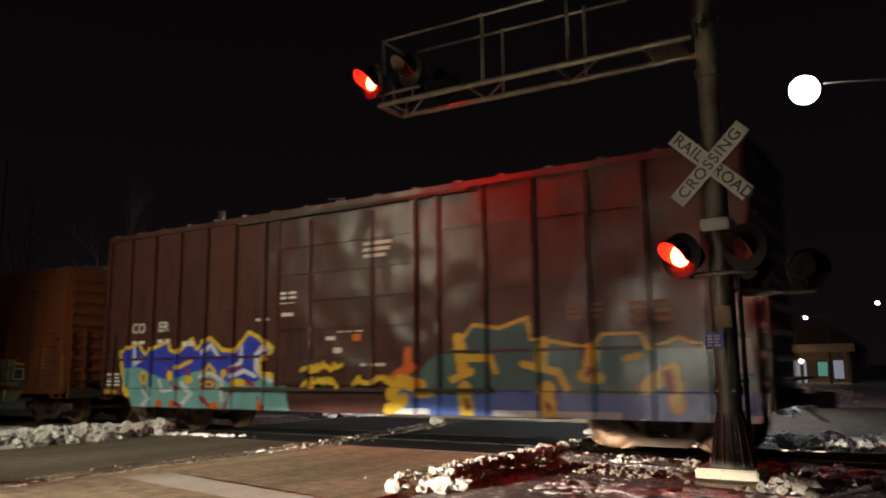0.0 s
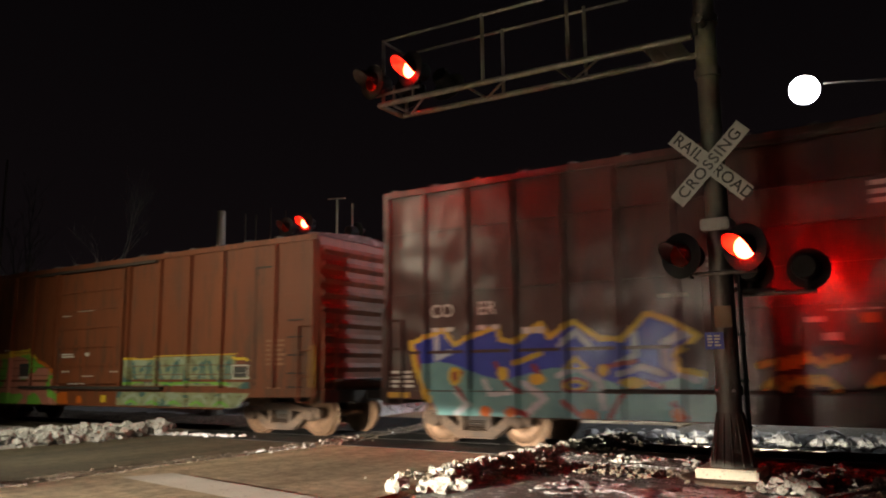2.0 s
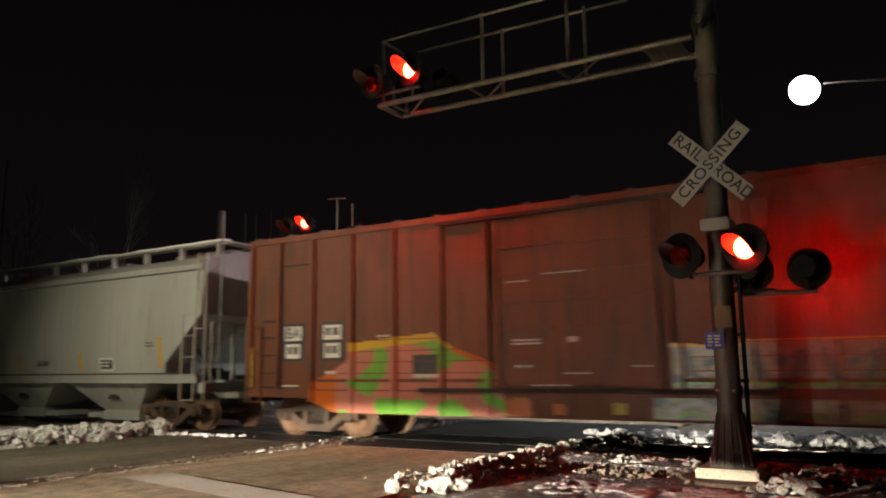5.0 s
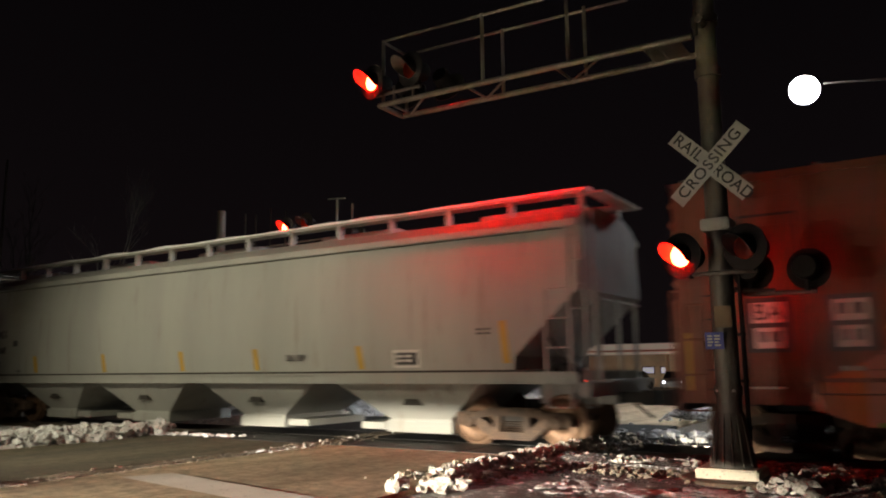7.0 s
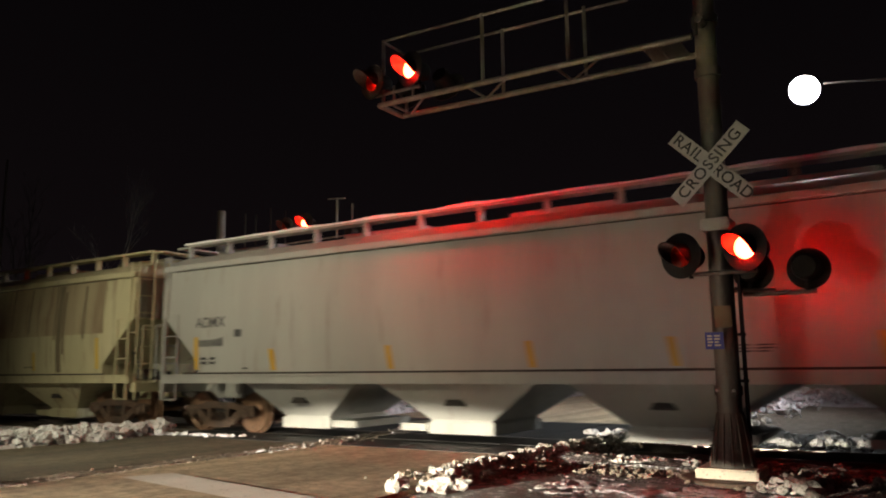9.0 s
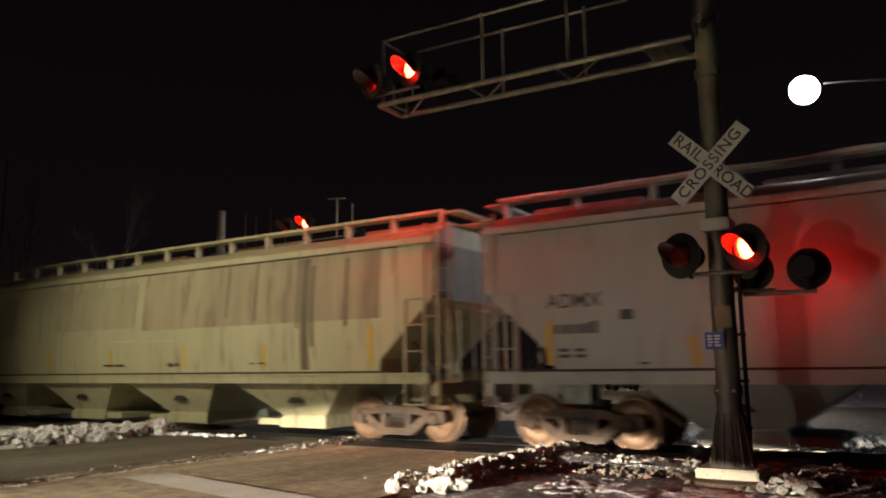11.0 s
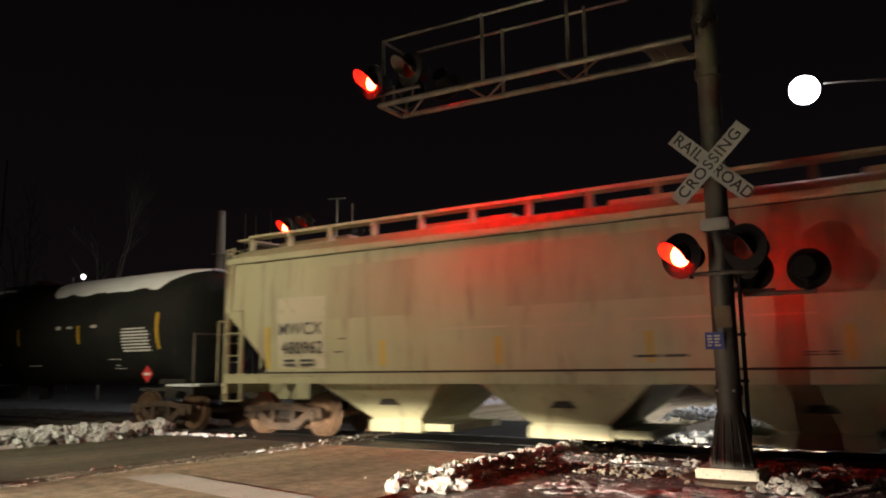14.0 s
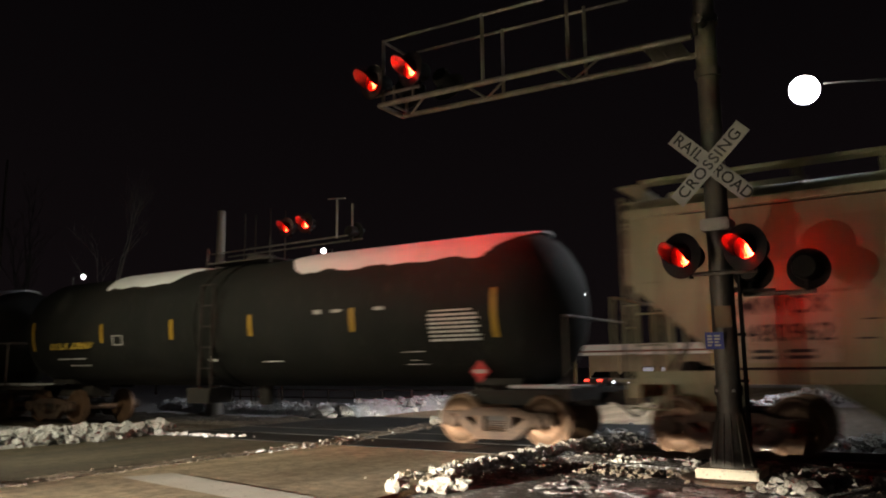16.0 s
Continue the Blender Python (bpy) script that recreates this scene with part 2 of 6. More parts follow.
TAIL_GLOW = glow("tail_lamp_glow", (1.0, 0.05, 0.03), 4.0)
HEAD_GLOW = glow("parked_headlight_glow", (0.8, 0.82, 1.0), 8.0)


# ---- mesh helpers ----
def box(bm, x0, x1, y0, y1, z0, z1):
    v = [bm.verts.new((x, y, z)) for x in (x0, x1) for y in (y0, y1) for z in (z0, z1)]
    for f in ((0, 1, 3, 2), (4, 6, 7, 5), (0, 4, 5, 1), (2, 3, 7, 6), (0, 2, 6, 4), (1, 5, 7, 3)):
        bm.faces.new([v[i] for i in f])


def tube(bm, a, b, r, seg=10, r2=None, caps=True):
    a, b = Vector(a), Vector(b)
    w = (b - a).normalized()
    u = w.orthogonal().normalized()
    v = w.cross(u)
    r2 = r if r2 is None else r2
    rings = []
    for p, q in ((a, r), (b, r2)):
        rings.append([bm.verts.new(p + q * (math.cos(6.2832 * i / seg) * u + math.sin(6.2832 * i / seg) * v)) for i in range(seg)])
    for i in range(seg):
        bm.faces.new((rings[0][i], rings[0][(i + 1) % seg], rings[1][(i + 1) % seg], rings[1][i]))
    if caps:
        bm.faces.new(rings[0][::-1])
        bm.faces.new(rings[1])


def spin(bm, profile, axis="y", seg=24, centre=(0, 0, 0)):
    """Turns (along, radius) pairs about an axis through centre."""
    rings = []
    for a, r in profile:
        ring = []
        for i in range(seg):
            c, s = r * math.cos(6.2832 * i / seg), r * math.sin(6.2832 * i / seg)
            p = {"x": (a, c, s), "y": (c, a, s), "z": (c, s, a)}[axis]
            ring.append(bm.verts.new(Vector(p) + Vector(centre)))
        rings.append(ring)
    for p, q in zip(rings, rings[1:]):
        for i in range(seg):
            bm.faces.new((p[i], p[(i + 1) % seg], q[(i + 1) % seg], q[i]))
    bm.faces.new(rings[0][::-1])
    bm.faces.new(rings[-1])


def prism(bm, outline, y0, y1):
    """An outline in x and z, given thickness in y."""
    a = [bm.verts.new((x, y0, z)) for x, z in outline]
    b = [bm.verts.new((x, y1, z)) for x, z in outline]
    n = len(a)
    for i in range(n):
        bm.faces.new((a[i], a[(i + 1) % n], b[(i + 1) % n], b[i]))
    bm.faces.new(a[::-1])
    bm.faces.new(b)


def loft(bm, rings):
    vs = [[bm.verts.new(p) for p in r] for r in rings]
    n = len(vs[0])
    for p, q in zip(vs, vs[1:]):
        for i in range(n):
            bm.faces.new((p[i], p[(i + 1) % n], q[(i + 1) % n], q[i]))
    bm.faces.new(vs[0][::-1])
    bm.faces.new(vs[-1])


def finish(name, bm, material, smooth=False, bevel=0.0):
    bmesh.ops.recalc_face_normals(bm, faces=bm.faces)
    if bevel:
        bmesh.ops.bevel(bm, geom=[e for e in bm.edges if e.calc_face_angle(0) > 0.6], offset=bevel, segments=2, affect="EDGES", clamp_overlap=True)
    me = bpy.data.meshes.new(name)
    bm.to_mesh(me)
    bm.free()
    if smooth:
        for p in me.polygons:
            p.use_smooth = True
        me.set_sharp_from_angle(angle=radians(38))
    for m in material if isinstance(material, (list, tuple)) else (material,):
        me.materials.append(m)
    return me


def part(name, bm, material, parent, label="", smooth=False, bevel=0.0, at=None):
    ob = new(name, finish(name, bm, material, smooth, bevel))
    ob.parent = parent
    if at is not None:
        ob.matrix_basis = at
    return tagged(ob, label)


def thing(name, label, category, group="", at=None):
    ob = tagged(new(name), label, category, group)
    ob.empty_display_size = 0.3
    if at is not None:
        ob.matrix_basis = at
    return ob


def solid(name, bm, material, label, category="", group="", kind="", smooth=False, bevel=0.0, at=None):
    ob = new(name, finish(name, bm, material, smooth, bevel))
    if at is not None:
        ob.matrix_basis = at
    return tagged(ob, label, category, group, kind)


def lettering(name, body, size, parent, material, at, align="CENTER", spacing=1.0):
    cu = bpy.data.curves.new(name, "FONT")
    cu.body, cu.size, cu.align_x, cu.align_y, cu.extrude, cu.offset, cu.space_character = body, size, align, "CENTER", 0.002, 0.012 * size, spacing
    tmp = new("lettering_source", cu)
    me = bpy.data.meshes.new_from_object(tmp.evaluated_get(bpy.context.evaluated_depsgraph_get()))
    bpy.data.objects.remove(tmp)
    me.name = name
    me.materials.clear()
    me.materials.append(material)
    ob = new(name, me)
    ob.parent, ob.matrix_basis = parent, at
    return ob


def bars(bm, x0, x1, z0, z1, y, rows, broken=3, seed=1):
    """Rows of unreadable small writing as raised bars."""
    rnd = random.Random(seed)
    h = (z1 - z0) / rows
    for r in range(rows):
        x = x0
        for k in range(broken):
            w = (x1 - x0) / broken * rnd.uniform(0.55, 0.95)
            box(bm, x, x + w, y - 0.003, y, z1 - (r + 0.75) * h, z1 - (r + 0.2) * h)
            x += (x1 - x0) / broken


class Spray:
    """A grid of paint over a car's side: each cell holds the number of its paint, 0 for none."""

    def __init__(self, x0, x1, z0, z1, cell=0.03):
        self.x0, self.z0, self.c = x0, z0, cell
        self.nx, self.nz = int((x1 - x0) / cell), int((z1 - z0) / cell)
        self.g = np.zeros((self.nx, self.nz), int)
        self.X, self.Z = np.meshgrid(x0 + (np.arange(self.nx) + 0.5) * cell, z0 + (np.arange(self.nz) + 0.5) * cell, indexing="ij")

    def inside(self, pts):
        m = np.zeros(self.g.shape, bool)
        for (ax, az), (bx, bz) in zip(pts, pts[1:] + pts[:1]):
            if az == bz:
                continue
            m ^= ((az > self.Z) != (bz > self.Z)) & (self.X < (bx - ax) * (self.Z - az) / (bz - az) + ax)
        return m

    def near(self, pts, w):
        d = np.full(self.g.shape, 9.0)
        for (ax, az), (bx, bz) in zip(pts, pts[1:]):
            L = (bx - ax) ** 2 + (bz - az) ** 2 + 1e-9
            t = np.clip(((self.X - ax) * (bx - ax) + (self.Z - az) * (bz - az)) / L, 0, 1)
            d = np.minimum(d, np.hypot(self.X - ax - t * (bx - ax), self.Z - az - t * (bz - az)))
        return d < w

    def fill(self, pts, k, mask=None):
        m = self.inside(pts)
        self.g[m if mask is None else m & mask] = k

    def line(self, pts, w, k):
        self.g[self.near(pts, w)] = k

    def blob(self, x, z, rx, rz, k, mask=None):
        m = ((self.X - x) / rx) ** 2 + ((self.Z - z) / rz) ** 2 < 1
        self.g[m if mask is None else m & mask] = k

    def mesh(self, name, parent, paints, depth, label):
        idx, verts, faces, mats = {}, [], [], []

        def vert(i, j, x):
            key = (i, j)
            if key not in idx:
                idx[key] = len(verts)
                verts.append((self.x0 + i * self.c, depth(self.x0 + i * self.c, self.z0 + j * self.c) - 0.004, self.z0 + j * self.c))
            return idx[key]

        for i, j in zip(*np.nonzero(self.g)):
            faces.append((vert(i, j, 0), vert(i + 1, j, 0), vert(i + 1, j + 1, 0), vert(i, j + 1, 0)))
            mats.append(self.g[i, j] - 1)
        me = bpy.data.meshes.new(name)
        me.from_pydata(verts, [], faces)
        for p in paints:
            me.materials.append(p)
        me.polygons.foreach_set("material_index", mats)
        ob = new(name, me)
        ob.parent = parent
        return tagged(ob, label)


# ---- ground, road, track ----
def ground_height(x, y):
    if -15.1 < x < -5.6 and -75 < y < 37.5:
        return -0.12
    h = 0.05 * noise.noise((x * 0.7, y * 0.7, 0)) + 0.03 * noise.noise((x * 2.3, y * 2.3, 5))
    edge = min(abs(x + 15.1), abs(x + 5.6))
    h = -0.05 + h * min(1.0, edge / 1.5)
    if x < -15.2 and y < 4:
        h += (0.10 * noise.noise((x * 1.9, y * 1.9, 2)) + 0.09 * noise.noise((x * 4.1, y * 4.1, 7)) + 0.05) * min(1.0, edge / 0.8)
    if abs(y) < 1.9:
        h -= 0.10
    if y > 8 and x < -15.1:
        h -= min(0.5, (y - 8) * 0.05)
    return h


def axis_steps(lo, hi, step, far):
    a = list(np.arange(lo, hi + 1e-6, step))
    out, d = [], step
    while d < far:
        d *= 1.6
        out.append(d)
    return [lo - d for d in out[::-1]] + a + [hi + d for d in out]


def make_ground():
    xs, ys = axis_steps(-36, 10, 0.3, 900), axis_steps(-12, 26, 0.3, 900)
    verts = [(x, y, ground_height(x, y)) for x in xs for y in ys]
    n = len(ys)
    faces, mats = [], []
    for i in range(len(xs) - 1):
        for j in range(n - 1):
            faces.append((i * n + j, (i + 1) * n + j, (i + 1) * n + j + 1, i * n + j + 1))
            x, y = xs[i], ys[j]
            mats.append(3 if (x < -15 and y < -1.6) or y > 16 or (y > 3.5 and x < -15) else 1 if x > -5.5 and y > 2.0 else 1 if x < -15 else (2 if x > -5.6 and y < -3.9 else 0))
    me = bpy.data.meshes.new("ground")
    me.from_pydata(verts, [], faces)
    for m in (DIRT, SLUSH, ICE, SNOW):
        me.materials.append(m)
    me.polygons.foreach_set("material_index", mats)
    me.polygons.foreach_set("use_smooth", [True] * len(faces))
    tagged(new("ground", me), "wet dirt verge with patches of trodden dirty snow", "ground", kind="structure")


def make_road():
    bm = bmesh.new()
    box(bm, -10.27, -5.45, -75, -2.15, -0.3, 0.0)
    solid("road", bm, ASPHALT, "worn tan concrete road with pale wheel tracks", "road", kind="structure")
    # The left lane takes a darker colour than the right one.
    bm = bmesh.new()
    box(bm, -15.2, -10.27, -75, -2.15, -0.3, -0.002)
    solid("road_lane", bm, ASPHALT_DARK, "dark olive road lane beside the tan one", "road", kind="structure")
    bm = bmesh.new()
    box(bm, -15.2, -5.45, 5.2, 38, -0.3, -0.004)
    solid("road_far", bm, ASPHALT, "asphalt road beyond the railway track", "road", kind="structure")
    crossing = tagged(new("crossing"), "black crossing panels at the rails, shadow painted into the far ones", "crossing", kind="structure")
    # Far row's black also stands in for the shadow behind the train.
    for y0, y1, top in ((-2.14, -0.80, 0.006), (-0.63, 0.63, 0.006), (0.80, 5.19, 0.004)):
        for x0, x1 in ((-15.2, -13.6), (-13.6, -12.0), (-12.0, -10.35), (-10.3, -8.7), (-8.7, -7.1), (-7.1, -5.45)):
            bm = bmesh.new()
            box(bm, x0 + 0.01, x1 - 0.01, y0, y1, -0.3, top)
            part("crossing_panel", bm, TAR_AND_SHADOW, crossing, bevel=0.008)
    bm = bmesh.new()
    a = [(-9.55, -6.95), (-9.3, -6.32), (-5.6, -7.0), (-5.6, -7.65)]
    hi = [bm.verts.new((x, y, 0.004)) for x, y in a]
    bm.faces.new(hi)
    solid("stop_line", bm, ROADPAINT, "worn white stop line on the road", "road marking", kind="structure")


def make_track():
    for y in (-0.7175, 0.7175):
        bm = bmesh.new()
        box(bm, -160, 120, y - 0.036, y + 0.036, -0.045, 0.0)
        box(bm, -160, 120, y - 0.009, y + 0.009, -0.15, -0.045)
        box(bm, -160, 120, y - 0.07, y + 0.07, -0.17, -0.15)
        solid("rail", bm, RAILTOP, "steel running rail with a polished head", "rail", "rails", "structure")
    bm = bmesh.new()
    for i in range(-150, 60):
        x = i * 0.53
        if -15.2 < x < -5.4:
            continue
        box(bm, x - 0.11, x + 0.11, -1.3, 1.3, -0.32, -0.165)
    solid("track_ties", bm, WOOD, "weathered wooden ties half buried in snow", "railway tie", kind="stuff")


ICO = bmesh.new()
bmesh.ops.create_icosphere(ICO, subdivisions=2, radius=1.0)
ICO_V = np.array([v.co[:] for v in ICO.verts])
ICO.verts.index_update()
ICO_F = [tuple(v.index for v in f.verts) for f in ICO.faces]
ICO.free()


def lump(size, rnd, flat=0.7):
    o = Vector((rnd.uniform(-50, 50), rnd.uniform(-50, 50), rnd.uniform(-50, 50)))
    k = np.array([1.0 + 0.6 * noise.noise(Vector(v) * 1.2 + o) + 0.75 * noise.noise(Vector(v) * 2.9 + o) for v in ICO_V])
    a = rnd.uniform(0, 6.28)
    v = ICO_V * k[:, None] * np.array([rnd.uniform(0.8, 1.4), rnd.uniform(0.7, 1.1), flat * rnd.uniform(0.8, 1.2)]) * size
    c, s = math.cos(a), math.sin(a)
    return np.stack([v[:, 0] * c - v[:, 1] * s, v[:, 0] * s + v[:, 1] * c, v[:, 2]], 1)


def snow_bank(name, label, path, n, spread, sizes, material, seed, lift=0.0, base=0.0, flat=0.7):
    """Broken lumps of ploughed snow heaped along a line of (x, y) points."""
    rnd = random.Random(seed)
    verts, faces, off = [], [], 0
    pts = [Vector(p) for p in path]
    lens = [(b - a).length for a, b in zip(pts, pts[1:])]
    for _ in range(n):
        d = rnd.uniform(0, sum(lens))
        k = 0
        while d > lens[k]:
            d -= lens[k]
            k += 1
        p = pts[k].lerp(pts[k + 1], d / lens[k])
        q = rnd.gauss(0, 0.5)
        x, y = p.x + q * spread + rnd.gauss(0, 0.06), p.y + rnd.gauss(0, 0.5) * spread * 0.5
        size = sizes[0] + (sizes[1] - sizes[0]) * rnd.random() ** 3
        if base:
            hump = base * max(0.0, 1 - (abs(q) / 1.1) ** 2) * rnd.uniform(0.3, 1.0)
        else:
            hump = 0.0
        v = lump(size, rnd, flat) + np.array([x, y, lift + hump + size * 0.36 * flat])
        verts.extend(map(tuple, v))
        faces.extend((a + off, b + off, c + off) for a, b, c in ICO_F)
        off += len(v)
    me = bpy.data.meshes.new(name)
    me.from_pydata(verts, [], faces)
    me.materials.append(material)
    return tagged(new(name, me), label, "snow", kind="stuff")


def bank_core(name, label, path, width, height, material, seed):
    """The packed body of a snow bank: a rough ridge under the lumps."""
    pts = [Vector((*p, 0)) for p in path]
    rows = []
    for a, b in zip(pts, pts[1:]):
        steps = max(2, int((b - a).length / 0.18))
        side = (b - a).normalized().cross(Vector((0, 0, 1)))
        for i in range(steps):
            p = a.lerp(b, i / steps)
            row = []
            for j in range(13):
                q = -1 + j / 6
                z = height * max(0.0, 1 - q * q) ** 0.7 * (0.55 + 0.6 * noise.noise((p.x * 0.9 + seed, p.y * 0.9, q))) + 0.06 * noise.noise((p.x * 3, p.y * 3, q * 3 + seed))
                row.append(p + side * q * width * (1 + 0.25 * noise.noise((p.x * 0.7, p.y * 0.7 + seed, 2))) + Vector((0, 0, z if 0 < j < 12 else -0.1)))
            rows.append(row)
    bm = bmesh.new()
    vs = [[bm.verts.new(p) for p in r] for r in rows]
    for p, q in zip(vs, vs[1:]):
        for j in range(12):
            bm.faces.new((p[j], p[j + 1], q[j + 1], q[j]))
    solid(name, bm, material, label, "snow", kind="stuff", smooth=True)


make_ground()
make_road()
make_track()
bank_core("snow_bank_core", "packed dirty snow bank along the road edge", [(-15.6, -14), (-15.7, -6), (-15.8, -2.4)], 0.75, 0.28, SNOW, 3)
snow_bank("snow_bank", "broken lumps of ploughed snow along the road edge", [(-15.5, -13), (-15.6, -6), (-15.5, -1.75)], 1900, 0.5, (0.015, 0.17), SNOW, 11, base=0.22)
snow_bank("snow_field", "churned snow beside the railway track", [(-16.4, -10), (-17.5, -4.2), (-26, -3.4)], 3600, 1.7, (0.015, 0.11), SNOW, 12)
snow_bank("slush_ridge", "brown slush ridge along the middle of the road", [(-10.25, -13), (-10.3, -5), (-10.2, -2.0)], 3200, 0.22, (0.004, 0.022), SLUSH, 13)
bank_core("slush_strip", "thin frozen slush strip along the middle of the road", [(-10.25, -13), (-10.3, -5), (-10.2, -2.0), (-10.6, 0.5), (-11.3, 4.5)], 0.24, 0.03, SLUSH, 31)
snow_bank("slush_ridge_crossing", "slush ridge running over the crossing", [(-10.2, -3.2), (-10.2, -2.2), (-10.6, 0.5), (-11.3, 4.5)], 3600, 0.36, (0.004, 0.028), SLUSH, 14, lift=0.0)
snow_bank("crossing_crumbs", "white snow crumbs on the slush ridge", [(-10.2, -4.2), (-10.2, -2.2), (-10.6, 0.5)], 140, 0.26, (0.005, 0.034), SNOW, 34, lift=0.012)
snow_bank("bank_tail", "thinning snow crumbs in front of the rail", [(-15.4, -2.0), (-14.6, -1.85), (-13.0, -1.7)], 420, 0.5, (0.006, 0.05), SNOW, 35)
bank_core("kerb_snow_core", "packed snow ridge at the right road edge", [(-5.55, -5.2), (-5.45, -2.0), (-5.3, 1.0)], 0.42, 0.10, SLUSH, 8)
snow_bank("kerb_snow", "grey-white snow clods along the road edge", [(-5.6, -5.0), (-5.5, -2.0), (-5.3, 1.2)], 1900, 0.36, (0.008, 0.075), KERBSNOW, 15, base=0.12)
snow_bank("kerb_slush", "brown slush crumbs along the road edge", [(-5.6, -5.2), (-5.45, -2.0), (-5.2, 0.8)], 2400, 0.62, (0.006, 0.045), SLUSH, 36, base=0.05)
snow_bank("verge_snow", "scattered snow clods on the dark verge", [(-5, -2.2), (-1.2, -2.1)], 1500, 0.7, (0.008, 0.09), KERBSNOW, 16, lift=0.0)
snow_bank("verge_crumbs", "slush crumbs on the dark verge", [(-5, -2.6), (-1.0, -2.6)], 2200, 1.7, (0.006, 0.05), SLUSH, 37, lift=-0.03)
snow_bank("verge_patches", "thin trodden snow patches on the verge", [(-5.2, -4.6), (-2.6, -4.4), (-0.6, -4.6)], 420, 1.7, (0.02, 0.13), SNOW, 38, lift=-0.045, flat=0.1)
bank_core("verge_mound", "low dirt mound in front of the rail", [(-5.1, -2.25), (-3.0, -2.2), (-0.2, -2.2)], 0.6, 0.10, DIRT, 39)
snow_bank("mast_snow", "snow clods heaped beside the mast footing", [(-1.75, -3.9), (-1.45, -3.0), (-1.2, -2.2)], 160, 0.3, (0.02, 0.13), KERBSNOW, 40, lift=-0.03)
snow_bank("track_snow", "snow lumps lying between the tracks", [(-5, 2.6), (0, 3.0), (5, 3.0)], 1100, 2.2, (0.02, 0.17), SNOW, 17, lift=-0.05)
bank_core("far_verge_core", "ploughed snow ridge along the far side of the track", [(-15.7, 5.4), (-20, 5.6), (-25.5, 6.4)], 0.7, 0.36, SNOW, 41)
snow_bank("far_verge_bank", "broken snow lumps along the far side of the track", [(-15.7, 5.2), (-20, 5.4), (-25.5, 6.2)], 900, 0.7, (0.03, 0.15), SNOW, 42, base=0.3)
bank_core("far_bank_core", "ploughed snow bank beyond the track", [(-15.7, 4.5), (-15.9, 12), (-16.2, 24)], 1.0, 0.55, SNOW, 21)
snow_bank("far_bank", "lumpy ploughed snow bank beyond the track", [(-15.6, 4.5), (-15.9, 12), (-16.2, 24)], 1100, 0.8, (0.035, 0.19), SNOW, 18, base=0.35)
snow_bank("far_right_bank", "snow bank on the far side by the road", [(-5.2, 5.5), (-4.6, 12), (-4.4, 26)], 600, 1.2, (0.04, 0.2), SNOW, 19, base=0.3)

for cx, cy, cs, sd in ((-5.55, -6.05, 0.17, 1), (-5.15, -5.75, 0.15, 2), (-4.95, -5.6, 0.12, 3), (-5.35, -5.85, 0.09, 4), (-10.9, 3.0, 0.22, 5), (-1.25, -4.35, 0.13, 7), (-0.75, -3.2, 0.10, 8)):
    rnd = random.Random(sd)
    me = bpy.data.meshes.new("snow_clod")
    me.from_pydata([tuple(v) for v in lump(cs, rnd, 0.85) + 0.16 * cs * np.array([[noise.noise(Vector(v) * 4.5 + Vector((sd, k, 0))) for k in range(3)] for v in ICO_V])], [], ICO_F)
    me.materials.append(KERBSNOW)
    clod = tagged(new("snow_clod", me), "rough white clod of frozen snow on the road edge", "snow", "snow clods")
    clod.location, clod.scale = (cx, cy, cs * 0.4), (0.8, 0.8, 0.8)


# ---- crossing signal ----
FLASHES = []
# Rear flashers take a slightly lighter, warmer black.
FLASHERPAINT = surface("rear_flasher_black", (0.02, 0.017, 0.016), (0.016, 0.013, 0.012), 0.85, grain=20, blotch=4, bump=0.04, sheen=0.12)


